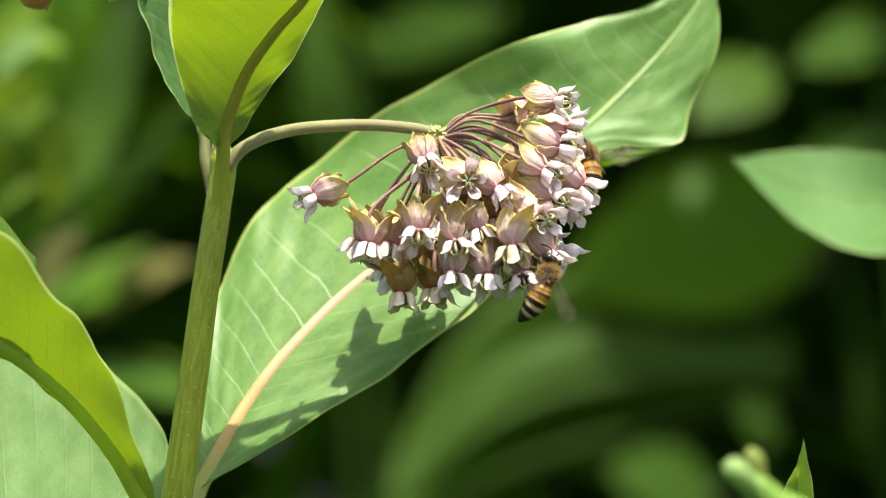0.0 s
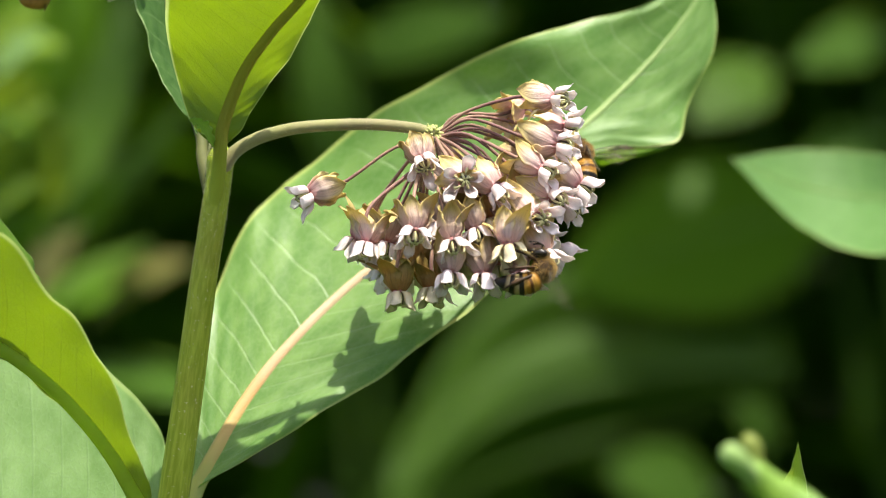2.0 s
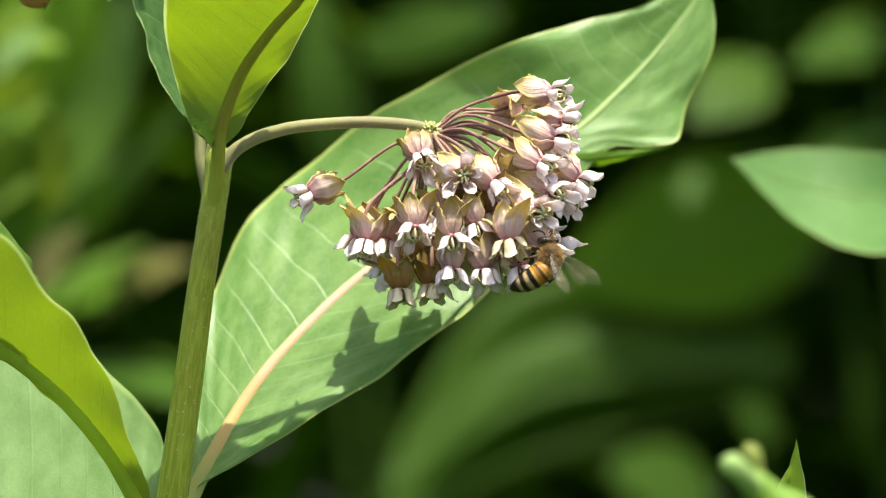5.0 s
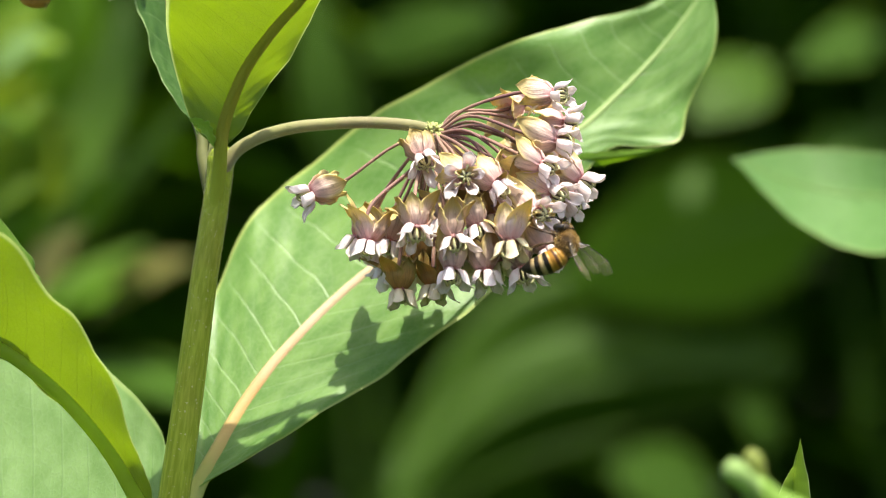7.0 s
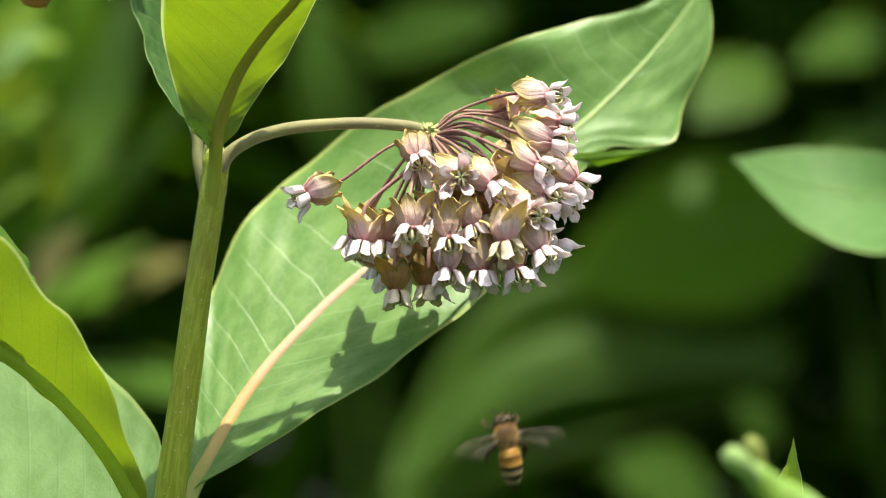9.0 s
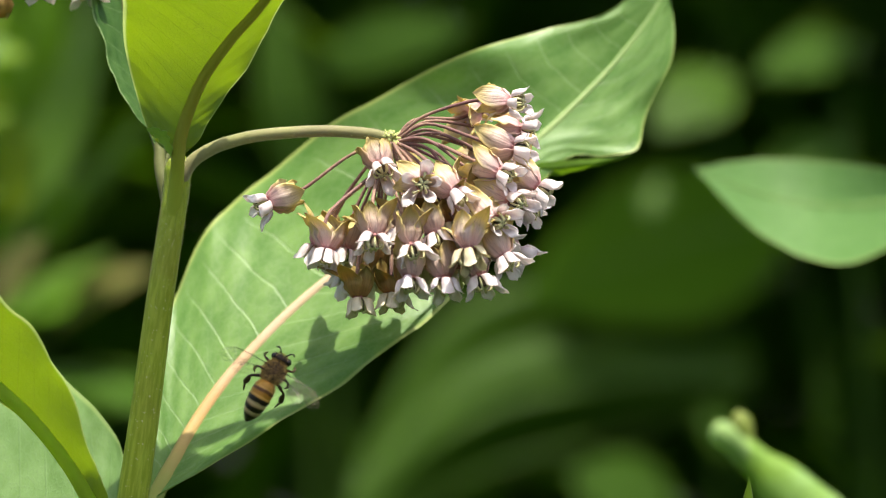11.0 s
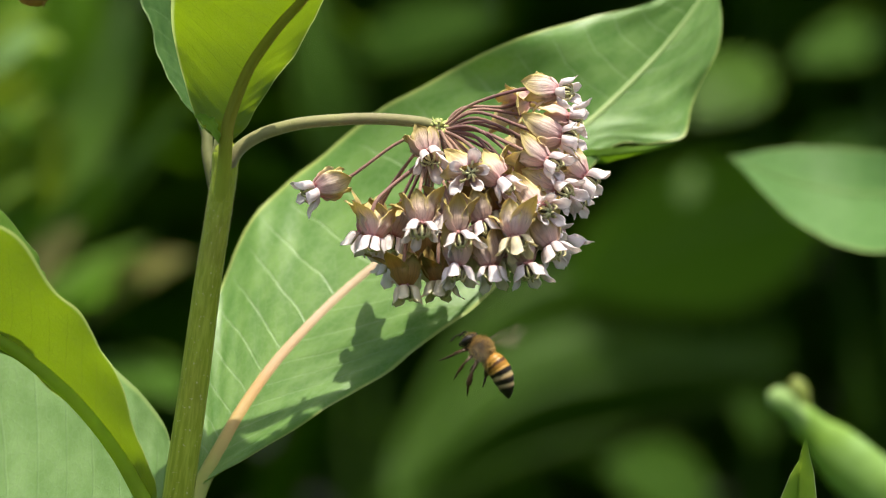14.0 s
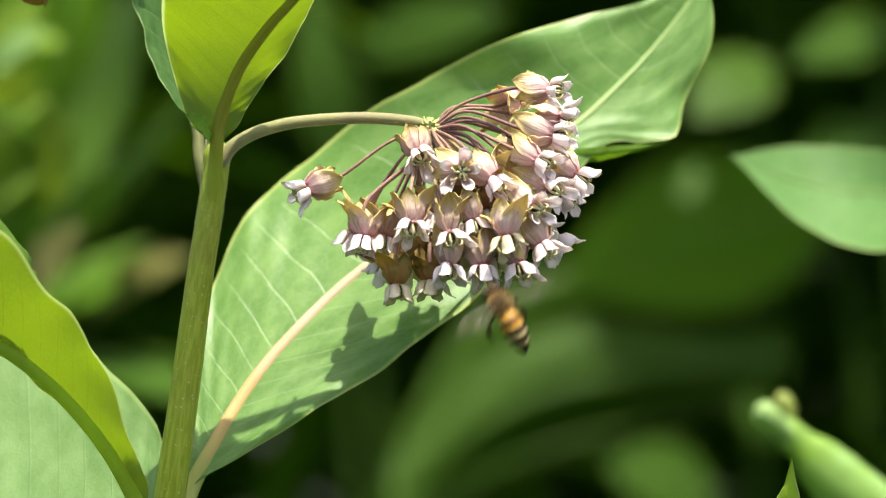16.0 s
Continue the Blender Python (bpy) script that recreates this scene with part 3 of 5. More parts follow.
leafy("grey-green narrow-leaved plant behind the stem", (-0.16, 0.82, 0), mm(-151.8, 820, -36.4), [
    (mm(-157.5, 820, 4.8), mm(-123.8, 800, 113.0), 0.02, (0.5, -0.5, 0.8), LEAF_SHADE),
    (mm(-159.8, 820, 9.4), mm(-149.7, 800, 113.0), 0.026, (0.3, -0.6, 0.7), LEAF_MID),
    (mm(-156.4, 820, -4.3), mm(-97.2, 790, 60.7), 0.016, (0.4, -0.8, 0.5), LEAF_FAR),
    (mm(-154.1, 820, -24.9), mm(-112.4, 770, 2.4), 0.032, (0.1, -0.35, 1.0), LEAF_SHADE),
    (mm(-145.0, 820, -31.8), mm(-97.6, 780, -4.2), 0.028, (0.1, -0.65, 0.75), LEAF_OLIVE),
    (mm(-147.3, 820, -45.5), mm(-99.5, 760, -61.2), 0.04, (0.2, -0.5, 0.8), LEAF_FAR)])
leafy("broad green plant in the meadow behind", (-0.19, 1.0, 0), mm(-211.6, 1000, -15.2), [
    (mm(-221.9, 1000, -20.3), mm(-155.1, 1000, 128.7), 0.05, (0.4, -0.7, 0.6), LEAF_MID),
    (mm(-216.8, 1000, -25.4), mm(-148.2, 980, 40.8), 0.034, (0.3, -0.5, 0.8), LEAF_BROAD),
    (mm(-221.9, 1000, 10.5), mm(-186.0, 1000, 133.8), 0.05, (0.4, -0.7, 0.6), LEAF_MID),
    (mm(-216.8, 1000, -40.8), mm(-135.5, 950, -19.7), 0.05, (0.2, -0.5, 0.8), LEAF_MID)])
leafy("dim green plant deep in the meadow", (-0.06, 1.15, 0), mm(-51.6, 1150, 31.1), [
    (mm(-51.6, 1150, 31.1), mm(-67.0, 1150, 129.2), 0.03, (0.1, -1.0, 0.25), LEAF_FAR)])
leafy("leafy plant with a soft green leaf in the sun", (-0.03, 1.1, 0), mm(-39.2, 1100, 82.0), [
    (mm(-44.7, 1100, 92.9), mm(30.9, 1060, 109.4), 0.03, (0, -0.95, 0.35), LEAF_FAR),
    (mm(-39.2, 1100, 101.1), mm(-70.3, 1060, 120.1), 0.045, (0, -0.5, 0.8), LEAF_FAR)])
leafy("leafy plant with pale grey-green leaves", (0.24, 0.95, 0), mm(193.2, 950, 70.0), [
    (mm(143.2, 950, 82.4), mm(106.4, 900, 52.5), 0.034, (-0.1, -0.95, 0.25), LEAF_BROAD),
    (mm(203.2, 950, 94.9), mm(151.5, 930, 78.9), 0.026, (0, -0.8, 0.55), LEAF_FAR),
    (mm(198.2, 950, 52.5), mm(151.5, 930, 27.3), 0.03, (0, -0.9, 0.4), LEAF_FAR),
    (mm(113.0, 960, 34.0), mm(106.0, 945, 17.5), 0.012, (0, -0.95, 0.2), LEAF_BROAD)])
# Added plants: their leaves, above the view, block sun from the background.
for x, y, s, seed in ((0.46, 0.95, 0.34, 31), (0.42, 1.25, 0.34, 32), (0.0, 1.44, 0.36, 33), (0.17, 1.46, 0.36, 34)):
    spray_plant("added tall plant with leaves above the view that shade the ones beneath", (x, y, 0), 1.85, 9, s, seed, LEAF_FAR, 0.68)
for i, (x, y, h, s) in enumerate(((-0.4, 1.6, 1.75, 0.2), (-0.2, 1.7, 1.7, 0.22), (0.5, 1.5, 1.65, 0.22), (-0.55, 1.45, 1.8, 0.24), (0.1, 1.75, 1.5, 0.24), (-0.05, 1.65, 1.4, 0.24), (0.3, 1.8, 1.6, 0.24), (-0.6, 0.7, 1.7, 0.22))):
    spray_plant("leafy green meadow plant with drooping leaves behind the flower", (x, y, 0), h, 12, s, i + 1, LEAF_FAR)

# ---- the milkweed in flower ----
plant = thing("milkweed_plant", "green-stemmed milkweed with broad leaves and a drooping pink flower head", "plant", (-0.03, 0, 0))
ROOT = Vector((-0.03, 0, 0))


def at_plant(points):
    return [Vector(p) - ROOT for p in points]


bm = bmesh.new()
stem_line = [Vector((0, 0.01, -0.02)) + ROOT, Vector((-0.02, 0.01, 0.45)) + ROOT, mm(-53.2, 4, -96.7), mm(-49.6, 2, -61.2), mm(-47.1, 0, -43.0), mm(-44.4, 0, -24.0), mm(-42.0, 0, -5.9), mm(-39.8, 0, 8.1), mm(-38.9, 0, 15.6), mm(-38.5, 0, 18.3)]
add_tube(bm, at_plant(curve(stem_line, 90)), lambda s: ramp_value(((0, 0.0034), (0.5, 0.0027), (0.78, 0.00222), (0.85, 0.00232), (0.89, 0.0025), (0.95, 0.0019), (1, 0.0008)), s), 24)
stem = part("stem", bm, STEM, plant)


def add_down(bm, line, radius, count, length, seed):
    """Fine short hairs standing off a stalk."""
    rng = random.Random(seed)
    for i in range(count):
        k = rng.uniform(0, len(line) - 1.001)
        a, b = line[int(k)], line[int(k) + 1]
        p, t = a.lerp(b, k % 1), (b - a).normalized()
        d = Vector((rng.gauss(0, 1), rng.gauss(0, 1), rng.gauss(0, 1)))
        d = (d - t * d.dot(t)).normalized()
        q = p + d * radius * 0.97
        side = t * 0.00004
        bm.faces.new([bm.verts.new(v) for v in (q - side, q + side, q + (d + t * rng.uniform(-0.6, 0.6)) * length * rng.uniform(0.5, 1.2))])


bm = bmesh.new()
add_down(bm, at_plant(curve(stem_line, 90))[45:], 0.0024, 5000, 0.00026, 4)
part("down", bm, DOWN, stem, "fine pale hairs on the stem")


def plant_leaf(label, mid, left, right, material, rib, fold, start, end, ripple=0.0006, petiole=(), seed=0, flat=1.0, below=None, stops=None):
    mid, left, right = at_plant(mid), at_plant(left), at_plant(right)
    ob = part("leaf", blade_mesh("leaf", mid, left, right, material, fold, ripple, 96, 16, seed, 0.0, stops), None, plant, label)
    line = at_plant(petiole) + mid
    if below:
        part("midrib", ridge_mesh("midrib", line, start, end, rib, below, (len(petiole) - 0.5) / (len(line) - 1)), None, ob)
    else:
        part("midrib", rib_mesh("midrib", line, start, end, rib, 12, 50, flat), None, ob)
    return ob


# broad leaf behind the flower head
broad_leaf = plant_leaf("broad green leaf with a pink midrib, upper face lit by the sun",
    [mm(-43.7, 6, -43.2), mm(-40.3, 9, -36.5), mm(-35.2, 14, -27.6), mm(-27.8, 19, -18.0), mm(-15.0, 25, -5.6), mm(3.8, 30, 8.0), mm(23.9, 36, 20.8), mm(33.7, 40, 29.4), mm(42.4, 44, 38.7), mm(50.1, 47, 49.4), mm(55.6, 48, 60.4)],
    [mm(-45.0, 7, -40.9), mm(-45.1, 18, -26.7), mm(-43.1, 28, -12.4), mm(-38.0, 36, 1.7), mm(-30.3, 41, 11.3), mm(-17.4, 41, 21.6), mm(-2.5, 36, 31.2), mm(12.3, 36, 38.0), mm(27.3, 40, 43.1), mm(40.3, 44, 47.0), mm(55.6, 48, 60.4)],
    [mm(-42.8, 5, -42.5), mm(-34.9, 7, -37.6), mm(-22.8, 10, -30.9), mm(-9.6, 14, -22.4), mm(6.3, 18, -10.7), mm(18.4, 27, 3.2), mm(30.7, 34, 18.3), mm(38.8, 37, 19.0), mm(43.9, 39, 19.6), mm(45.6, 40, 21.6), mm(46.8, 42, 26.3), mm(49.1, 43, 31.7), mm(51.6, 44, 37.1), mm(52.5, 45, 42.5), mm(52.0, 46, 48.5), mm(50.7, 47, 55.0), mm(55.6, 48, 60.4)],
    LEAF_TOP, RIB_PINK, 0.04, 0.0018, 0.00022, 0.0011, [mm(-45.6, 2, -49.2)], 1, 0.45,
    stops=(0, 0.06, 0.14, 0.25, 0.40, 0.50, 0.60, 0.65, 0.69, 0.71, 0.75, 0.79, 0.83, 0.87, 0.92, 0.96, 1))
# its lower margin rolls back near the tip
roll_in = at_plant([mm(25.9, 33, 17.8), mm(30.7, 34.3, 18.2), mm(35.6, 36.3, 18.5), mm(39.9, 37.8, 18.9), mm(43.9, 39.2, 19.5)])
roll_out = at_plant([mm(25.0, 34.6, 14.9), mm(29.4, 35.8, 15.4), mm(34.7, 37.4, 16.5), mm(40.0, 38.4, 17.9), mm(44.1, 39.5, 19.3)])
part("rolled_margin", blade_mesh("rolled_margin", [a.lerp(b, 0.5) + Vector((0, -0.001, 0)) for a, b in zip(roll_in, roll_out)], roll_in, roll_out, LEAF_ROLL, 0.0, 0.0002, 30, 5, 8), None, broad_leaf, "yellow-green margin of the leaf bent downwards")
# leaf rising from the node, seen from below
rising_leaf = plant_leaf("yellow-green leaf seen from below with the sun shining through it",
    [mm(-38.7, -4, 17.8), mm(-38.2, -4.5, 21.4), mm(-36.7, -6, 25.9), mm(-33.8, -9, 31.8), mm(-28.8, -14, 38.1), mm(-23.2, -20, 43.8), mm(-13.6, -36, 55.9), mm(-4.9, -60, 78.2)],
    [mm(-39.4, -4, 17.8), mm(-43.7, -4.2, 22.0), mm(-46.4, -7, 30.8), mm(-47.5, -13, 37.4), mm(-47.1, -20, 42.9), mm(-45.9, -28, 50.9), mm(-33.1, -42, 69.4), mm(-4.9, -60, 78.2)],
    [mm(-38.2, -4.5, 17.8), mm(-35.1, -3.5, 20.8), mm(-32.8, -3, 25.0), mm(-28.3, -4.5, 31.0), mm(-23.7, -8, 37.7), mm(-20.1, -13, 44.3), mm(-8.9, -34, 56.1), mm(-4.9, -60, 78.2)],
    LEAF_UNDER, PETIOLE, -0.08, 0.0017, 0.0008, 0.0005, [mm(-41.6, 0.9, -4.0), mm(-40.7, 0.2, 2.0), mm(-39.9, -0.8, 7.5), mm(-39.3, -1.9, 12.0), mm(-38.9, -3.0, 15.5)], 2, 1.0, (0.3, -1.0, -0.3))
# bright lobe at the foot of its blade
part("lobe", blade_mesh("lobe", at_plant([mm(-44.2, -6, 22.6), mm(-42.6, -7.4, 22.0), mm(-40.9, -7.4, 20.8), mm(-39.8, -4.6, 18.0)]), at_plant([mm(-44.2, -5.6, 22.8), mm(-42.4, -5.4, 23.0), mm(-40.3, -5.8, 21.8), mm(-39.7, -4.4, 18.2)]), at_plant([mm(-44.1, -6.4, 22.5), mm(-42.8, -10, 21.4), mm(-41.3, -9.6, 20.0), mm(-39.9, -4.9, 17.8)]), LEAF_TIP, 0.12, 0.0003, 24, 6, 12), None, rising_leaf, "bright yellow-green lobe at the leaf base")
# its partner on the far side of the stem
plant_leaf("dusky green leaf standing behind the stem",
    [mm(-42.8, 8, 19.4), mm(-44.0, 11, 23.0), mm(-46.0, 14, 28.8), mm(-48.6, 18, 36.2), mm(-50.2, 22, 45.7), mm(-51.5, 26, 55.4), mm(-52.9, 30, 67.3)],
    [mm(-43.0, 8, 19.2), mm(-45.6, 8, 24.0), mm(-49.2, 9, 28.6), mm(-51.5, 10, 33.7), mm(-53.7, 12, 40.9), mm(-55.7, 14, 49.3), mm(-52.9, 30, 67.3)],
    [mm(-42.6, 8, 19.4), mm(-42.4, 14, 23.1), mm(-42.6, 20, 29.0), mm(-43.7, 26, 36.6), mm(-44.5, 30, 46.3), mm(-45.5, 30, 55.7), mm(-52.9, 30, 67.3)],
    LEAF_GLOSSY, RIB_DULL_SHADED, 0.05, 0.0014, 0.0006, 0.0003, [mm(-40.8, 1, 10.1), mm(-41.9, 3, 14.2), mm(-42.6, 6, 17.1)], 3)
# folded leaf low on the other side
plant_leaf("arching yellow-green leaf seen from below against the sun",
    [mm(-51.1, -8, -48.4), mm(-53.2, -10, -42.8), mm(-58.4, -12, -33.8), mm(-66.6, -14, -24.4), mm(-76.6, -16, -16.7), mm(-88.1, -18, -11.6), mm(-100.7, -24, -9.6)],
    [mm(-50.3, -9, -48.3), mm(-50.7, -14, -40.1), mm(-53.2, -18, -32.5), mm(-57.8, -25, -18.6), mm(-65.3, -30, -8.3), mm(-77.3, -34, 3.7), mm(-100.7, -24, -9.6)],
    [mm(-51.7, -7, -48.5), mm(-54.3, -8, -43.3), mm(-59.8, -10, -34.5), mm(-68.1, -12, -25.5), mm(-78.2, -14, -18.1), mm(-88.8, -16, -13.8), mm(-100.7, -24, -9.6)],
    LEAF_UNDER, RIB_PALE, -0.05, 0.0020, 0.0013, 0.0005, [mm(-49.8, -3, -55.8)], 4, 1.0, (-0.2, -1.0, -0.4))
# narrow dark leaf just behind it
plant_leaf("narrow dark green leaf edge behind the arching leaf",
    [mm(-68.8, -18, -6.9), mm(-71.7, -18, -2.8), mm(-75.6, -18, 1.6), mm(-82.2, -18, 7.9), mm(-91.0, -18, 14.7)],
    [mm(-68.7, -19, -6.2), mm(-70.0, -21, -2.0), mm(-74.1, -22, 3.6), mm(-81.7, -22, 10.7), mm(-91.0, -18, 14.7)],
    [mm(-69.7, -17, -8.7), mm(-74.8, -15, -5.8), mm(-78.8, -14, -1.9), mm(-84.7, -14, 4.0), mm(-91.0, -18, 14.7)],
    LEAF_SHADE, RIB_GREEN, 0.05, 0.0007, 0.0004, 0.0003, [mm(-59.4, -12, -23.5)], 6)
# pale leaf behind it
plant_leaf("pale green leaf lit from above beside the stem",
    [mm(-48.8, 4, -48.3), mm(-55.0, 6, -50.5), mm(-67.3, 7, -52.6), mm(-81.3, 6, -54.5), mm(-97.2, 4, -56.4), mm(-113.7, 0, -58.0)],
    [mm(-48.9, 5, -45.4), mm(-50.2, 12, -33.6), mm(-59.7, 18, -22.8), mm(-73.0, 22, -12.3), mm(-95.5, 20, -12.3), mm(-113.7, 0, -58.0)],
    [mm(-49.0, 4, -49.3), mm(-53.7, 2, -55.2), mm(-64.9, -6, -64.4), mm(-77.4, -10, -70.0), mm(-95.1, -10, -67.0), mm(-113.7, 0, -58.0)],
    LEAF_PALE, RIB_PINK, 0.04, 0.0016, 0.0008, 0.0007, [mm(-47.6, 1, -52.1)], 5)

# ---- flower head ----
NODE = mm(-37.7, 0, 15.8)
umbel = new("flower_head")
umbel.parent = plant
umbel.matrix_basis = Matrix.Translation(NODE - ROOT)
tagged(umbel, "drooping umbel of pale pink milkweed flowers on a curved stalk")


def at_umbel(p):
    return Vector(p) - NODE


def petal_mesh(seed, material, open_by=1.0):
    """One reflexed petal on the +X side, pointing back along the stalk (-Z), waist at the origin: broad, keeled, with crinkled out-turned margins."""
    rng = random.Random(seed)
    bm = bmesh.new()
    uv = bm.loops.layers.uv.verify()
    n, m = 14, 11
    length = 7.0 * rng.uniform(0.86, 1.1)
    flare = rng.uniform(-0.5, 2.6) * open_by
    wide = rng.uniform(1.0, 1.22)
    twist = rng.uniform(-0.35, 0.35)
    skew = rng.uniform(-0.35, 0.35)
    curl = rng.uniform(0.1, 0.9)
    rings = []
    for i in range(n + 1):
        s = i / n
        r = ramp_value(((0, 0.85), (0.12, 1.75), (0.35, 2.55), (0.6, 2.65), (0.85, 2.6), (1, 2.9)), s) + flare * max(0, s - 0.45) ** 1.6 * 4
        z = -length * s * (1 - 0.05 * flare * s)
        w = wide * ramp_value(((0, 0.55), (0.15, 1.3), (0.4, 1.95), (0.6, 1.95), (0.78, 1.5), (0.9, 0.85), (1, 0.06)), s)
        ring = []
        for j in range(2 * m):
            q = j / (m - 1) * 2 - 1 if j < m else (2 * m - 1 - j) / (m - 1) * 2 - 1
            depth = -0.14 if j >= m else 0.0
            cup = -0.42 * w * q * q * (1 - 2.4 * max(0, s - 0.5))
            margin = curl * max(0, abs(q) - 0.55) ** 1.5 * 1.6 * min(1, s * 2)
            crinkle = 0.28 * abs(q) ** 3 * math.sin(s * 21 + seed * 1.7 + (q > 0) * 2)
            keel = 0.16 * max(0, 1 - abs(q) * 5) * math.sin(math.pi * s)
            x = r + cup + depth + margin + crinkle * 0.6 + keel + 0.05 * math.cos(q * 14) + 0.3 * (noise.noise(Vector((q * 1.5, s * 2.6, seed))))
            y = w * q + skew * s * s + 0.1 * crinkle
            a = twist * s
            ring.append(bm.verts.new((x * math.cos(a) - y * math.sin(a), x * math.sin(a) + y * math.cos(a), z + 0.25 * q * q)))
        rings.append(ring)
    for i in range(n):
        for j in range(2 * m):
            jj = (j + 1) % (2 * m)
            f = bm.faces.new((rings[i][j], rings[i][jj], rings[i + 1][jj], rings[i + 1][j]))
            for l, (b, c) in zip(f.loops, ((j, i), (jj, i), (jj, i + 1), (j, i + 1))):
                l[uv].uv = ((b if b < m else 2 * m - 1 - b) / (m - 1), c / n)
    bm.faces.new(rings[-1])
    bmesh.ops.scale(bm, vec=(0.001,) * 3, verts=bm.verts)
    return finish_mesh("petal", bm, material)


def hood_mesh(seed, material):
    """One hood on the +X side: narrow at the waist, widening to a flared lip with a pointed tip, hollow inside, with a horn; it opens to +Z."""
    rng = random.Random(seed)
    bm = bmesh.new()
    uv = bm.loops.layers.uv.verify()
    n = 12
    arc = [-2.0, -1.6, -1.2, -0.8, -0.4, 0, 0.4, 0.8, 1.2, 1.6, 2.0]
    length = rng.uniform(0.76, 0.92)
    spread = rng.uniform(1.0, 1.5)
    lean = rng.uniform(-0.25, 0.25)
    gape = rng.uniform(0.75, 1.1)
    rings = []
    for i in range(n + 1):
        s = i / n
        r = ramp_value(((0, 0.9), (0.12, 1.7), (0.35, 2.15), (0.65, 2.45), (0.85, 2.9), (1, 3.5)), s)
        r = 0.9 + (r - 0.9) * spread
        z = length * ramp_value(((0, 0), (0.12, 0.2), (0.35, 1.4), (0.65, 2.9), (0.85, 3.7), (1, 4.2)), s)
        w = ramp_value(((0, 0.4), (0.12, 0.72), (0.35, 0.9), (0.65, 1.02), (0.8, 1.12), (0.9, 0.95), (0.96, 0.62), (1, 0.16)), s)
        d = ramp_value(((0, 0.4), (0.15, 0.85), (0.5, 0.8), (0.8, 0.45), (0.9, 0.22), (1, 0.03)), s)
        ring = []
        for inner in (0, 1):
            for b in (arc if not inner else arc[::-1]):
                g = 1.0 if not inner else 0.80
                open_out = 1 + 0.25 * gape * s * max(0, abs(b) - 1.2)
                x = r + d * g * math.cos(b) * (1 if abs(b) < 1.5 else 1.2) - 0.4
                y = w * g * math.sin(b) * open_out + lean * s * s
                ring.append(bm.verts.new((x, y, z + 0.12 * math.cos(2 * b) * s)))
        rings.append(ring)
    c = len(rings[0])
    for i in range(n):
        for j in range(c):
            jj = (j + 1) % c
            f = bm.faces.new((rings[i][j], rings[i][jj], rings[i + 1][jj], rings[i + 1][j]))
            for l, (b, e) in zip(f.loops, ((j, i), (jj, i), (jj, i + 1), (j, i + 1))):
                l[uv].uv = (b / c, e / n)
    bm.faces.new(rings[-1])
    horn = curve([Vector((1.8, 0, 1.0)), Vector((1.75, 0, 2.0)), Vector((1.35, 0, 2.7)), Vector((0.75, 0, 2.75))], 8)
    add_tube(bm, horn, lambda s: 0.34 * (1 - 0.6 * s), 6, 1)
    bmesh.ops.scale(bm, vec=(0.001,) * 3, verts=bm.verts)
    return finish_mesh("hood", bm, [material, HORN])


def column_mesh():
    """The pillar inside the hoods: dark slits, pale anther wings and a five-lobed cap."""
    bm = bmesh.new()
    add_tube(bm, [Vector((0, 0, z)) for z in (-0.3, 0.6, 1.4, 2.0, 2.3, 2.4)], lambda s: ramp_value(((0, 0.8), (0.2, 0.85), (0.5, 0.9), (0.8, 0.95), (1, 0.5)), s), 10, 2)
    for k in range(5):
        a = k * math.tau / 5
        c, d = math.cos(a), math.sin(a)
        add_tube(bm, [Vector((q * c, q * d, z)) for q, z in ((0.95, 0.5), (1.2, 1.2), (1.05, 2.0), (0.55, 2.5), (0.15, 2.5))], lambda s: 0.24 * ramp_value(((0, 0.5), (0.3, 1), (0.7, 1.1), (1, 0.6)), s), 6, 0)
    add_tube(bm, [Vector((0, 0, z)) for z in (-0.35, 0.0, 0.25)], lambda s: 1.15, 12, 1)
    bmesh.ops.scale(bm, vec=(0.001,) * 3, verts=bm.verts)
    return finish_mesh("column", bm, [COLUMN, SEAM, ANTHER])


PETALS = [petal_mesh(i, PETAL, 0.7 + 0.1 * i) for i in range(8)]
PETALS_TAN = [petal_mesh(i + 30, PETAL_TAN, 0.9 + 0.1 * i) for i in range(6)]
HOODS = [hood_mesh(i + 20, HOOD) for i in range(7)]
PETALS_WILTED = [petal_mesh(i + 40, PETAL_BROWN, 1.8) for i in range(5)]
HOODS_BROWN = [hood_mesh(i + 60, HOOD_BROWN) for i in range(4)]
HOODS_CREAM = [hood_mesh(i + 50, HOOD_CREAM) for i in range(5)]
COLUMN_MESH = column_mesh()
HUB_AT = mm(-1.0, 0, 20.2)


def facing(loc, direction, spin):
    q = Vector(direction).normalized().to_track_quat("Z", "Y")
    return Matrix.Translation(loc) @ q.to_matrix().to_4x4() @ pose(0, 0, 0, 0, 0, spin)


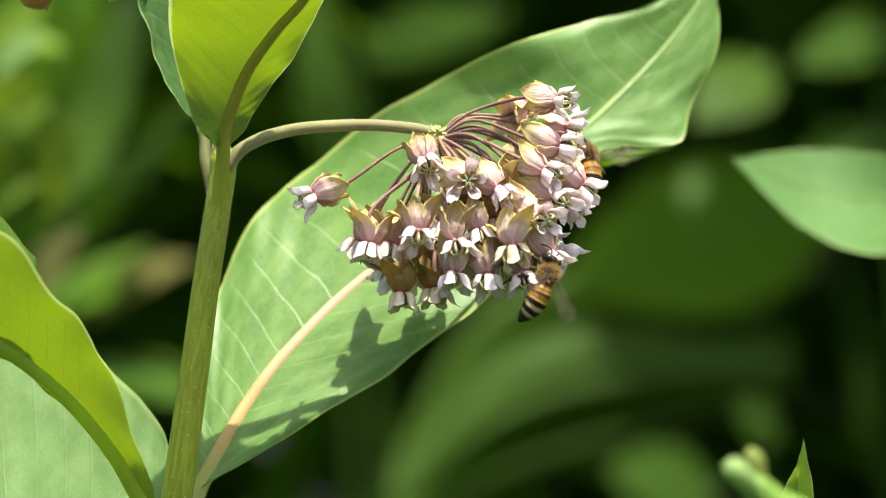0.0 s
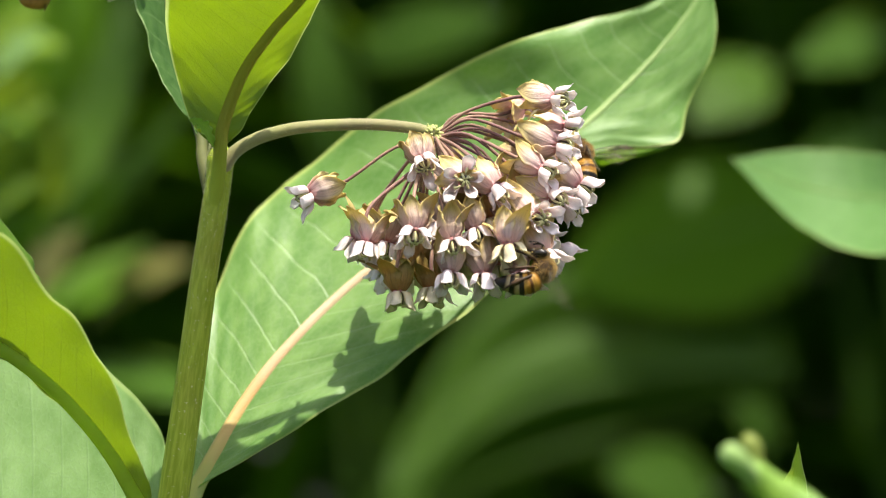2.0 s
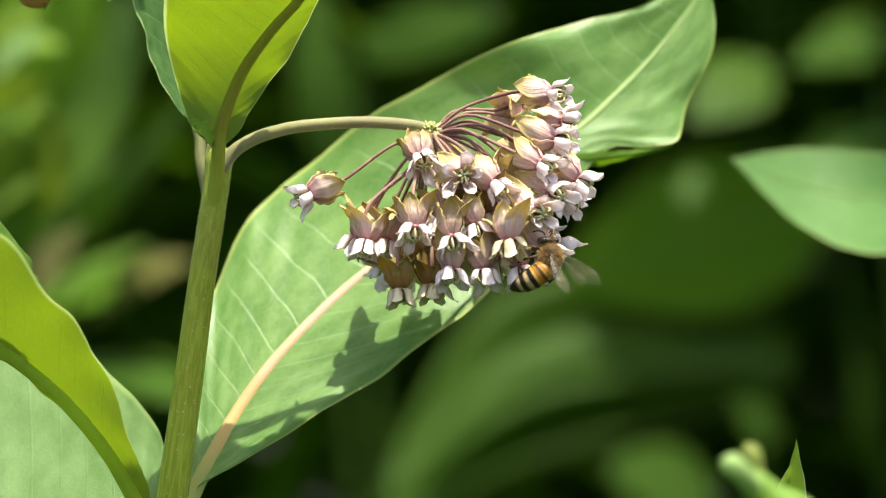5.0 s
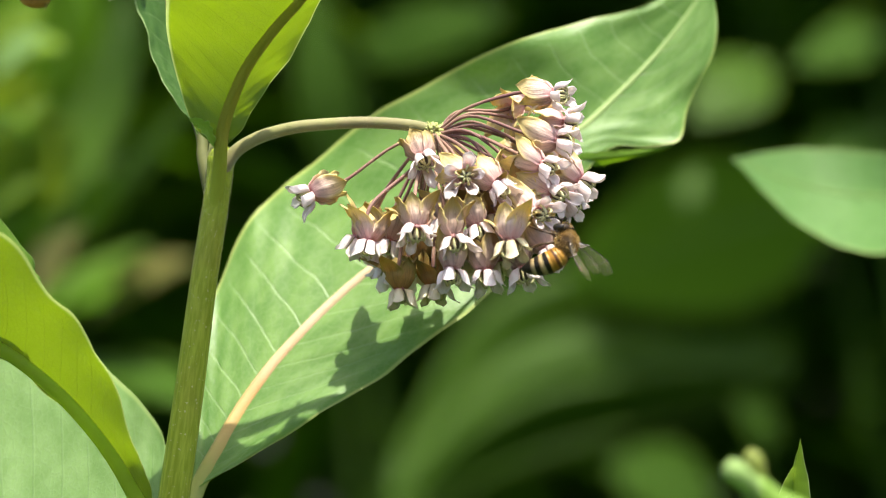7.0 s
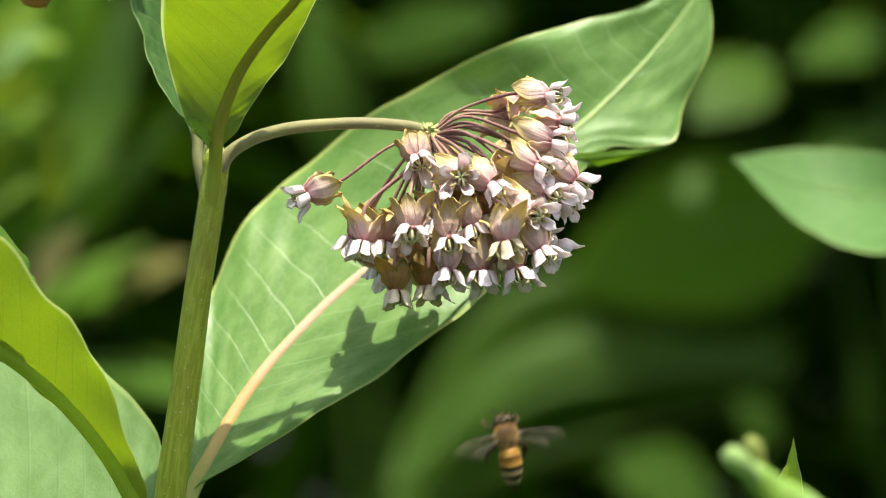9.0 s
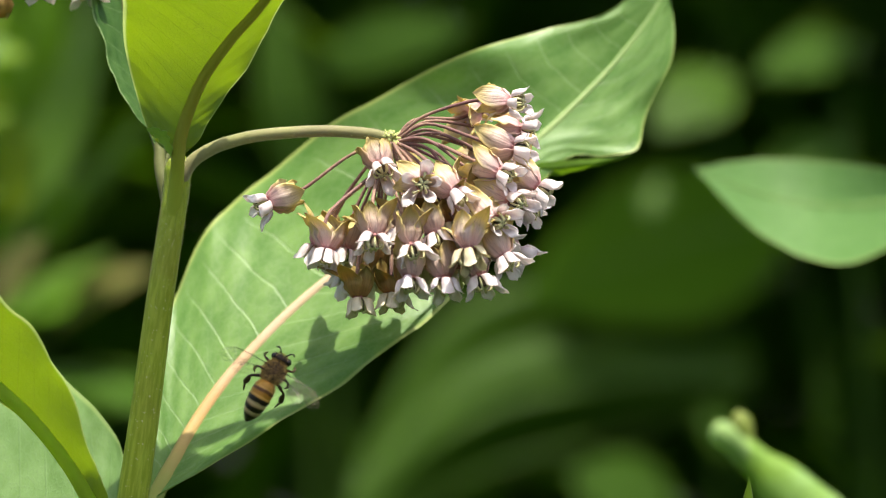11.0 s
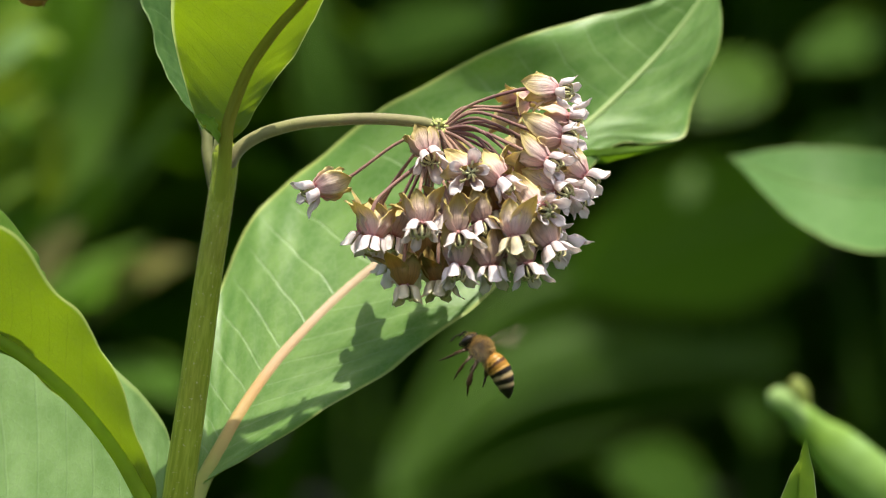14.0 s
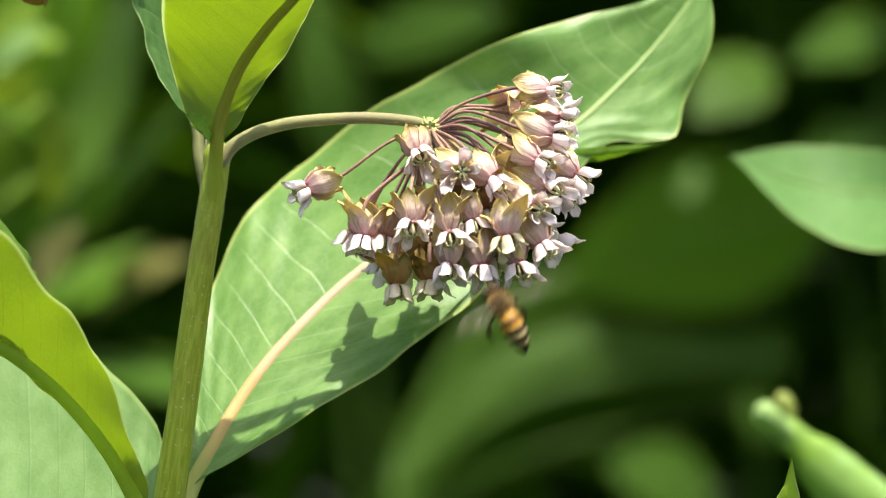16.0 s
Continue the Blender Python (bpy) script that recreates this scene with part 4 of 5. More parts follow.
def floret(parent, hub, waist, direction, seed, scale=1.0, style="", bend=None, offset=None):
    rng = random.Random(seed * 7 + 3)
    m = facing(waist, direction, rng.uniform(0, 72)) @ Matrix.Diagonal((scale * rng.uniform(0.95, 1.05), scale * rng.uniform(0.95, 1.05), scale, 1))
    petals = PETALS_WILTED if style in ("wilted", "withered") else PETALS_TAN if style == "tan" else PETALS
    hoods = HOODS_BROWN if style == "withered" else HOODS_CREAM if style in ("wilted", "cream") else HOODS
    for k in range(5):
        a = part("petal", rng.choice(petals), None, parent)
        a.matrix_basis = m @ pose(0, 0, 0, rng.uniform(-9, 9), rng.uniform(-10, 8), 72 * k + rng.uniform(-9, 9)) @ Matrix.Scale(rng.uniform(0.88, 1.1), 4)
        b = part("hood", rng.choice(hoods), None, parent)
        b.matrix_basis = m @ pose(0, 0, 0, rng.uniform(-8, 8), rng.uniform(-9, 9), 72 * k + 36 + rng.uniform(-8, 8)) @ Matrix.Scale(rng.uniform(0.86, 1.08), 4)
    part("column", COLUMN_MESH, None, parent).matrix_basis = m
    d = Vector(direction).normalized()
    back = waist - d * 0.0005
    length = (hub - back).length
    out = (back - hub).normalized()
    start = hub + (out + Vector((0, 0, 0.5)) * (rng.uniform(0.4, 1.0) if d.x > 0.6 else rng.uniform(0.0, 0.4)) + Vector((rng.uniform(-.15, .15), rng.uniform(-.15, .15), 0))).normalized() * length * 0.33
    bm = bmesh.new()
    line = curve([hub + out * 0.0008, start, back - d * min(0.006, length * 0.26), back], 16)
    add_tube(bm, line, lambda s: 0.00029 + 0.00014 * s ** 3, 7)
    pedicel = part("pedicel", bm, PEDICEL, parent)
    bm = bmesh.new()
    add_down(bm, line, 0.0003, 110, 0.00028, seed)
    part("down", bm, DOWN, pedicel)


bm = bmesh.new()
add_tube(bm, [at_umbel(p) for p in curve([mm(-39.7, 0, 11.1), mm(-38.2, -1, 14.4), mm(-36.4, -1, 17.0), mm(-33.6, -1, 18.9), mm(-30.0, -1, 20.3), mm(-23.9, -1, 21.5), mm(-13.4, 0, 22.0), mm(-4.9, 0, 21.3), HUB_AT], 50)], lambda s: 0.00102 + 0.0004 * (s > 0.97) + 0.0003 * (1 - s) ** 2, 16)
peduncle = part("peduncle", bm, PEDUNCLE, umbel, "curved olive flower stalk")
bm = bmesh.new()
add_down(bm, [at_umbel(p) for p in curve([mm(-38.2, -1, 14.4), mm(-36.4, -1, 17.0), mm(-33.6, -1, 18.9), mm(-30.0, -1, 20.3), mm(-23.9, -1, 21.5), mm(-13.4, 0, 22.0), mm(-4.9, 0, 21.3), HUB_AT], 50)], 0.0011, 1800, 0.00022, 14)
part("down", bm, DOWN, peduncle, "fine pale hairs on the stalk")
bm = bmesh.new()
for i in range(60):
    rng = random.Random(i)
    d = Vector((rng.gauss(0.4, 1), rng.gauss(0, 1), rng.gauss(0, 1))).normalized()
    p = at_umbel(HUB_AT) + d * 0.0016
    add_tube(bm, curve([at_umbel(HUB_AT), p, p + d * 0.0003 + Vector((0, 0, rng.uniform(-0.0005, 0.0006)))], 5), lambda s: 0.0005 * (1.1 - s), 5)
part("hub", bm, HUB, umbel, "pale green hub where the flower stalks meet")

bloom_count = 0


def bloom(waist, direction, style="", size=0.95):
    """A flower of the head: the place of its waist, the way it faces, and its state."""
    global bloom_count
    floret(umbel, at_umbel(HUB_AT), at_umbel(waist), direction, bloom_count, size, style)
    bloom_count += 1


bloom(mm(-23.0, -3, 9.6), (-0.92, -0.25, -0.32))
bloom(mm(-3.1, -9, 15.3), (0.2, -0.72, -0.6), "tan")
bloom(mm(4.1, -14.5, 11.9), (0.06, -0.98, -0.06))
bloom(mm(9.8, -14.5, 10.3), (0.55, -0.45, -0.70))
bloom(mm(20.1, -6, 26.2), (0.93, -0.34, -0.08))
bloom(mm(22.1, 2, 21.6), (0.95, -0.15, -0.05))
bloom(mm(20.7, -7, 18.2), (0.90, -0.38, -0.20))
bloom(mm(17.9, -12, 13.7), (0.80, -0.46, -0.38))
bloom(mm(24.5, -6, 11.0), (0.75, -0.30, -0.55))
bloom(mm(22.7, 0, 7.7), (0.60, -0.20, -0.75))
bloom(mm(-12.6, -15, 0.9), (-0.06, -0.28, -0.95))
bloom(mm(-14.9, 2, 1.7), (-0.48, 0.10, -0.85))
bloom(mm(-4.4, -18.5, 2.9), (0.02, -0.45, -0.90), "tan")
bloom(mm(2.1, -19.5, 1.2), (0.12, -0.40, -0.90), "tan")
bloom(mm(6.3, -15.5, 3.2), (0.25, -0.40, -0.85), "tan")
bloom(mm(12.0, -20, 0.5), (0.12, -0.35, -0.93), "cream")
bloom(mm(16.7, -16, 5.3), (0.45, -0.84, -0.22))
bloom(mm(19.7, -11, 8.8), (0.60, -0.62, -0.40))
bloom(mm(17.6, -9, 1.7), (0.75, -0.25, -0.62))
bloom(mm(20.6, -1, -0.3), (0.76, -0.08, -0.60))
bloom(mm(-7.2, -15, -7.5), (0.0, -0.12, -1.0), "wilted")
bloom(mm(1.7, -18, -4.3), (-0.02, -0.40, -0.92), "tan")
bloom(mm(-1.4, -13, -7.0), (0.0, -0.15, -1.0), "wilted")
bloom(mm(7.7, -16.5, -4.5), (0.16, -0.30, -0.92), "tan")
bloom(mm(13.7, -17, -4.3), (0.22, -0.35, -0.90), "tan")
bloom(mm(18.0, -15, -1.1), (0.42, -0.35, -0.85), "tan")
bloom(mm(-9.5, 3, -2.9), (-0.15, 0.1, -1.0), "tan")
bloom(mm(-3.6, -6, -2.9), (0.0, -0.15, -1.0), "wilted")
bloom(mm(5.1, -8, -2.1), (0.1, -0.2, -1.0), "wilted")
bloom(mm(10.1, -3, -2.9), (0.2, -0.1, -0.95), "wilted")
bloom(mm(0.6, -8, 4.6), (0.0, -0.4, -0.9), "tan")
bloom(mm(14.4, -9, 9.0), (0.5, -0.4, -0.75), "wilted")
bloom(mm(8.5, -10, 5.0), (0.2, -0.3, -0.9), "wilted")
bloom(mm(-9.4, -3, 1.1), (-0.2, -0.2, -0.95), "tan")
bloom(mm(16.8, 8, 17.4), (0.85, 0.3, -0.3))
bloom(mm(21.0, 10, 13.3), (0.75, 0.4, -0.5))
bloom(mm(16.9, 9, 3.2), (0.5, 0.4, -0.75))
bloom(mm(10.8, 10, -1.9), (0.2, 0.4, -0.9))
bloom(mm(2.6, 9, -4.0), (0.0, 0.35, -0.95))
bloom(mm(-5.5, 10, -4.0), (-0.2, 0.4, -0.9))
bloom(mm(14.8, 6, 25.4), (0.75, 0.5, 0.3))
# Hidden rear flowers, added to shape the shadow on the broad leaf.
bloom(mm(-13.1, 10, 1.6), (-0.3, 0.3, -0.9))
bloom(mm(-11.9, 13, 2.0), (-0.1, 0.1, -1.0), size=0.68)
bloom(mm(-9.6, 10, -3.8), (-0.2, 0.3, -0.95))
bloom(mm(-1.9, 12, 3.2), (0.1, 0.1, -1.0), size=0.68)
bloom(mm(7.8, 9, 4.0), (0.0, 0.7, -0.6))
bloom(mm(12.0, 20, 11.5), (0.4, 0.85, -0.3))
bloom(mm(4.0, 8, 10.0), (-0.1, 0.85, -0.5))

# a second flower head that hangs in from above
upper = thing("flower_head", "hanging milkweed flowers at the upper edge", "flower", mm(-67.6, 20, 72.5))
up = mm(-67.6, 20, 72.5)
bm = bmesh.new()
add_tube(bm, curve([Vector((-0.09, 0.03, -up.z)), Vector((-0.085, 0.03, -0.2)), Vector((-0.05, 0.02, 0.0)), Vector((-0.02, 0, 0.006)), Vector((0, 0, 0))], 40), 0.0014, 10)
part("peduncle", bm, PEDUNCLE, upper)
for i, (waist, direction) in enumerate(((mm(-57.6, 14, 49.5), (0.2, -0.2, -0.95)), (mm(-66.1, 10, 51.0), (0.0, -0.3, -0.9)), (mm(-79.0, 20, 54.9), (-0.6, -0.1, -0.7)), (mm(-55.4, 22, 58.2), (0.7, 0.0, -0.6)))):
    floret(upper, Vector((0, 0, 0)), waist - up, direction, 70 + i, 1.0)
bm = bmesh.new()
low = mm(-74.8, 18, 43.8) - up
add_tube(bm, [low + Vector((0.0002 * k, 0, 0.001 * k)) for k in (0, 0.15, 0.6, 1.5, 3, 4.5, 6)], lambda s: 0.001 * ramp_value(((0, 0.2), (0.17, 1.4), (0.33, 2.2), (0.5, 2.9), (0.67, 3.1), (0.83, 2.0), (1, 0.6)), s), 14)
add_tube(bm, curve([low + Vector((0.0017, -0.0006, 0.0022)), low + Vector((0.0026, -0.001, 0.0006)), low + Vector((0.0023, -0.001, -0.0005))], 6), lambda s: 0.0006 * (1.1 - s), 6)
part("bud", bm, PETAL_BROWN, upper, "brown withered bud")
bm = bmesh.new()
add_tube(bm, curve([low + Vector((0.001, 0, 0.006)), low + Vector((0.004, 0, 0.016)), Vector((0, 0, 0))], 14), 0.0004, 7)
part("pedicel", bm, PEDICEL, upper)

# sprout in the corner, swaying on its own
SPROUT = mm(63.2, -120, -45.5)
base = Vector((SPROUT.x, SPROUT.y, 0))
sprout = thing("sprout", "pale green sprout with round buds, swaying", "plant", base)
bm = bmesh.new()
add_tube(bm, curve([Vector((0.01, 0, -0.02)), Vector((0.012, 0, 0.6)), Vector((0.011, 0, 0.8)), Vector((0.009, 0, 0.91)), mm(69.7, -120, -52.9) - base, mm(61.6, -120, -47.2) - base, mm(55.1, -120, -42.4) - base, mm(50.6, -120, -38.0) - base, mm(47.3, -120, -35.1) - base, mm(44.6, -120, -33.1) - base], 80), lambda s: 0.001 * ramp_value(((0, 1.4), (0.3, 2.6), (0.44, 4.3), (0.55, 4.1), (0.63, 4.2), (0.70, 4.1), (0.76, 3.5), (0.82, 2.4), (0.90, 2.2), (1, 1.2)), s), 16, 0, 0.6)
part("stem", bm, SPROUT_GREEN, sprout)
for line, r, skin in (([mm(47.9, -120, -35.6), mm(45.8, -121, -33.7), mm(43.6, -122, -32.0), mm(42.0, -122, -31.1)], 0.0018, SPROUT_PALE), ([mm(48.1, -119, -35.8), mm(47.4, -118, -33.3), mm(46.8, -118, -31.1), mm(46.2, -118, -28.9)], 0.0016, BUD_SKIN)):
    bm = bmesh.new()
    add_tube(bm, curve([p - base for p in line], 18), lambda s, r=r: r * ramp_value(((0, 0.6), (0.3, 0.75), (0.6, 1.0), (0.8, 0.95), (0.92, 0.65), (1, 0.12)), s), 12)
    part("bud", bm, skin, sprout)
tip = thing("leaf_tip", "small pointed green leaf tip standing upright", "leaf", Vector((SPROUT.x, 0.0, 0)))
tb = Vector((SPROUT.x, 0.0, 0))
bm = bmesh.new()
add_tube(bm, curve([Vector((0.01, 0, -0.02)), Vector((0.01, 0, 0.7)), Vector((0.006, 0, 0.88)), mm(64.9, 0, -62.0) - tb, mm(64.2, 0, -55.0) - tb, mm(63.2, 0, -46.0) - tb], 30), 0.0008, 8)
part("stem", bm, RIB_GREEN, tip)
part("leaf", blade_mesh("leaf", [p - tb for p in (mm(63.1, 1, -55.5), mm(62.8, 3, -49.0), mm(63.0, 3, -42.0), mm(63.4, 1.6, -38.6), mm(64.0, 0, -33.6))], [p - tb for p in (mm(62.6, 0, -55.5), mm(58.6, -4, -48.0), mm(60.8, -3, -41.2), mm(62.6, -1.5, -38.2), mm(64.0, 0, -33.6))], [p - tb for p in (mm(63.6, 0, -55.5), mm(65.4, -4, -48.0), mm(65.2, -3, -41.2), mm(64.7, -1.2, -38.2), mm(64.0, 0, -33.6))], LEAF_TIP, -0.04, 0.0002, 30, 8), None, tip)


# ---- bees ----
def bee_fuzz(bm, centre, radii, count, length, seed):
    rng = random.Random(seed)
    for i in range(count):
        d = Vector((rng.gauss(0, 1), rng.gauss(0, 1), rng.gauss(0, 1))).normalized()
        p = centre + Vector((d.x * radii[0], d.y * radii[1], d.z * radii[2]))
        tipv = p + (d + Vector((-0.35, 0, 0))).normalized() * length * rng.uniform(0.6, 1.2)
        side = d.cross(Vector((rng.gauss(0, 1), rng.gauss(0, 1), rng.gauss(0, 1)))).normalized() * 0.00005
        bm.faces.new([bm.verts.new(v) for v in (p - side, p + side, tipv)])


def ball(bm, centre, radii, segments=18, rings=12, mat=0):
    made = bmesh.ops.create_uvsphere(bm, u_segments=segments, v_segments=rings, radius=1.0)["verts"]
    for v in made:
        v.co = Vector(centre) + Vector((v.co.x * radii[0], v.co.y * radii[1], v.co.z * radii[2]))
    for f in {f for v in made for f in v.link_faces}:
        f.material_index = mat


def abdomen_material():
    """Amber front segments, then black bands between cream ones, black tip."""
    s = Shade("banded_abdomen")
    u, v = s.uv()
    edge = s.math("ADD", v, s.math("MULTIPLY", s.math("SUBTRACT", s.noise(900, 2), 0.5), 0.035))
    gold, amber, k, rust, cream = (0.40, 0.22, 0.035), (0.34, 0.155, 0.018), (0.014, 0.010, 0.006), (0.085, 0.034, 0.008), (0.47, 0.36, 0.17)
    color = s.ramp(edge, [(0.0, rust), (0.08, amber), (0.24, gold), (0.265, rust), (0.30, rust), (0.32, amber), (0.42, gold), (0.445, k), (0.515, k), (0.54, cream), (0.60, (0.30, 0.20, 0.08)), (0.625, k), (0.70, k), (0.72, cream), (0.77, (0.27, 0.19, 0.09)), (0.80, k), (1.0, k)])
    return s.finish(color, 0.40, s.noise(2500, 2), 0.00006, color, 0.12, gloss=0.3)


ABDOMEN = abdomen_material()
CHITIN = plain_material("dark_chitin", (0.015, 0.010, 0.007), (0.03, 0.018, 0.01), 700, 0.45, 0.00003, gloss=0.22)
FUZZ = plain_material("golden_fuzz", (0.52, 0.36, 0.13), (0.36, 0.22, 0.06), 600, 0.7, 0.00002, 0.3)
THORAX = plain_material("thorax_coat", (0.09, 0.048, 0.016), (0.045, 0.026, 0.012), 900, 0.7, 0.0001)
LEG = plain_material("brown_leg", (0.07, 0.036, 0.013), (0.03, 0.017, 0.009), 700, 0.45, 0.00003, gloss=0.25)
EYE = plain_material("compound_eye", (0.015, 0.012, 0.01), (0.03, 0.022, 0.015), 3000, 0.2, 0.00001)
wing_shade = Shade("wing_membrane")
wu, wv = wing_shade.uv()
cells = wing_shade.node("ShaderNodeTexVoronoi")
cells.feature = "DISTANCE_TO_EDGE"
wing_shade.put(cells.inputs["Vector"], wing_shade.scaled(6, 3, 1))
cells.inputs["Scale"].default_value = 1.0
lines = wing_shade.math("SUBTRACT", 1.0, wing_shade.band(cells.outputs["Distance"], 0.015, 0.05))
WING = wing_shade.finish(wing_shade.mix(lines, (0.42, 0.38, 0.28, 1), (0.12, 0.08, 0.04, 1)), 0.35, gloss=0.3, alpha=wing_shade.math("ADD", 0.045, wing_shade.math("MULTIPLY", lines, 0.5)))


def wing_mesh(length, width):
    """A wing along -X and +Y from its root, slightly cambered, with a thick leading edge."""
    bm = bmesh.new()
    uv = bm.loops.layers.uv.verify()
    n, m = 14, 5
    grid = []
    for i in range(n + 1):
        s = i / n
        w = width * ramp_value(((0, 0.12), (0.2, 0.42), (0.45, 0.76), (0.68, 0.97), (0.8, 0.98), (0.88, 0.86), (0.95, 0.6), (1, 0.22)), s)
        lead = width * (0.12 * math.sin(math.pi * s) - 0.45 * max(0.0, s - 0.78) ** 2 / 0.048)
        grid.append([bm.verts.new((lead - w * j / m, length * s, 0.0003 * math.sin(math.pi * j / m) + 0.0004 * s * s)) for j in range(m + 1)])
    for i in range(n):
        for j in range(m):
            f = bm.faces.new((grid[i][j], grid[i][j + 1], grid[i + 1][j + 1], grid[i + 1][j]))
            for l, (a, b) in zip(f.loops, ((i, j), (i, j + 1), (i + 1, j + 1), (i + 1, j))):
                l[uv].uv = (a / n, b / m)
    add_tube(bm, [grid[i][0].co.copy() for i in range(n + 1)], lambda s: 0.00008 * (1.2 - s), 5, 1)
    return finish_mesh("wing", bm, [WING, CHITIN])


def mirrored(me):
    other = me.copy()
    for v in other.vertices:
        v.co.y = -v.co.y
    other.flip_normals()
    return other


def build_bee(label, at):
    """A honeybee 12 mm long, head to +X and bent down, back to +Z, abdomen curling down at the tip."""
    bee = thing("honeybee", label, "bee", at, "honeybees at the flower")
    bm = bmesh.new()
    ball(bm, (0.0, 0, 0), (0.0021, 0.0019, 0.0019))
    thorax = part("thorax", bm, THORAX, bee, "fuzzy golden-brown thorax")
    bm = bmesh.new()
    bee_fuzz(bm, Vector((0, 0, 0)), (0.0020, 0.0018, 0.0018), 3000, 0.00065, 5)
    part("fuzz", bm, FUZZ, thorax)
    bm = bmesh.new()
    line = curve([Vector((-0.0016, 0, -0.0001)), Vector((-0.0041, 0, 0.0001)), Vector((-0.0067, 0, -0.0006)), Vector((-0.0094, 0, -0.0022))], 48)

    def girth(s):
        body = ramp_value(((0, 0.25), (0.06, 0.75), (0.18, 1.0), (0.45, 1.06), (0.68, 0.92), (0.86, 0.6), (0.96, 0.26), (1, 0.06)), s)
        ring = (s * 6.0 + 0.6) % 1
        return 0.00186 * body * (1.02 - 0.07 * ring ** 3)
    add_tube(bm, line, girth, 22)
    abdomen = part("abdomen", bm, ABDOMEN, bee, "amber abdomen with black bands")
    bm = bmesh.new()
    bee_fuzz(bm, Vector((-0.0034, 0, 0.0000)), (0.0020, 0.0018, 0.0018), 420, 0.00045, 8)
    for q, count in ((0.56, 130), (0.75, 90)):
        centre, r = line[int(q * 48)], girth(q)
        bee_fuzz(bm, centre, (0.0003, r * 0.98, r * 0.98), count, 0.0003, int(q * 100))
    part("fuzz", bm, FUZZ, abdomen)
    bm = bmesh.new()
    ball(bm, (0.0026, 0, -0.0009), (0.0009, 0.0016, 0.0015))
    ball(bm, (0.0030, 0, -0.0022), (0.0005, 0.0007, 0.0007), 10, 8)
    head = part("head", bm, CHITIN, bee, "dark head")
    for side in (-1, 1):
        bm = bmesh.new()
        ball(bm, (0.0027, side * 0.0013, -0.0007), (0.0007, 0.0006, 0.0012), 12, 8)
        part("eye", bm, EYE, head)
        bm = bmesh.new()
        add_tube(bm, curve([Vector((0.0034, side * 0.0004, -0.0008)), Vector((0.0041, side * 0.0009, -0.0006)), Vector((0.0045, side * 0.0014, -0.0016)), Vector((0.0044, side * 0.0017, -0.0028))], 12), 0.00013, 6)
        part("antenna", bm, CHITIN, head)
    bm = bmesh.new()
    bee_fuzz(bm, Vector((0.0026, 0, -0.0008)), (0.0010, 0.0015, 0.0015), 320, 0.00045, 9)
    part("fuzz", bm, FUZZ, head)
    for side in (-1, 1):
        for x, reach, back, thick, wide in ((0.0013, 0.0022, 0.0018, 0.00019, 1.2), (0.0002, 0.0026, -0.0010, 0.00021, 1.3), (-0.0010, 0.0028, -0.0032, 0.00025, 2.0)):
            bm = bmesh.new()
            root = Vector((x, side * 0.0011, -0.0014))
            knee = root + Vector((back * 0.35, side * reach * 0.75, -0.0011))
            ankle = root + Vector((back * 0.75, side * reach * 0.85, -0.0033))
            foot = root + Vector((back * 1.1, side * reach * 0.7, -0.0050))
            add_tube(bm, curve([root, root.lerp(knee, 0.55) + Vector((0, 0, 0.0002)), knee, knee.lerp(ankle, 0.5), ankle, ankle.lerp(foot, 0.5), foot], 30), lambda s, w=thick, b=wide: w * ramp_value(((0, 1.1), (0.15, 1.35), (0.33, 0.85), (0.5, b), (0.64, b * 0.95), (0.69, 0.75), (0.8, 0.9), (0.9, 0.6), (1, 0.35)), s), 8)
            part("leg", bm, LEG, bee)
    fore, hind = wing_mesh(0.0088, 0.0029), wing_mesh(0.0062, 0.0022)
    wings = []
    for side in (1, -1):
        for me, x in ((fore, 0.0006), (hind, -0.0004)):
            w = part("wing", me if side > 0 else mirrored(me), None, bee, "clear veined wing")
            w.matrix_basis = Matrix.Translation((x, side * 0.0011, 0.0013))
            wings.append((w, side, x))
    return bee, wings, abdomen


bee_low, wings_low, abdomen_low = build_bee("amber and black honeybee feeding under the flower head", mm(17.3, -18, -7.2))
bee_high, wings_high, _ = build_bee("amber and black honeybee on the far edge of the flower head", mm(27.7, 0, 16.6))


def bee_pose(at, heading, back):
    """Heading: the way the head points; back: roughly the way the bee's back faces."""
    x = Vector(heading).normalized()
    z = Vector(back)
    z = (z - x * z.dot(x)).normalized()
    y = z.cross(x)
    m = Matrix((x, y, z)).transposed().to_4x4()
    return Matrix.Translation(at) @ m


def wing_pose(side, x, sweep, lift):
    return Matrix.Translation((x, side * 0.0011, 0.0013)) @ pose(0, 0, 0, side * lift, 0, side * sweep)


def abdomen_pose(d):
    """The abdomen swung about the waist, so that it points along d in the bee's space."""
    waist = Matrix.Translation((-0.0014, 0, -0.0002))
    turn = Vector((-1, 0, 0)).rotation_difference(Vector(d).normalized()).to_matrix().to_4x4()
    return waist @ turn @ waist.inverted()


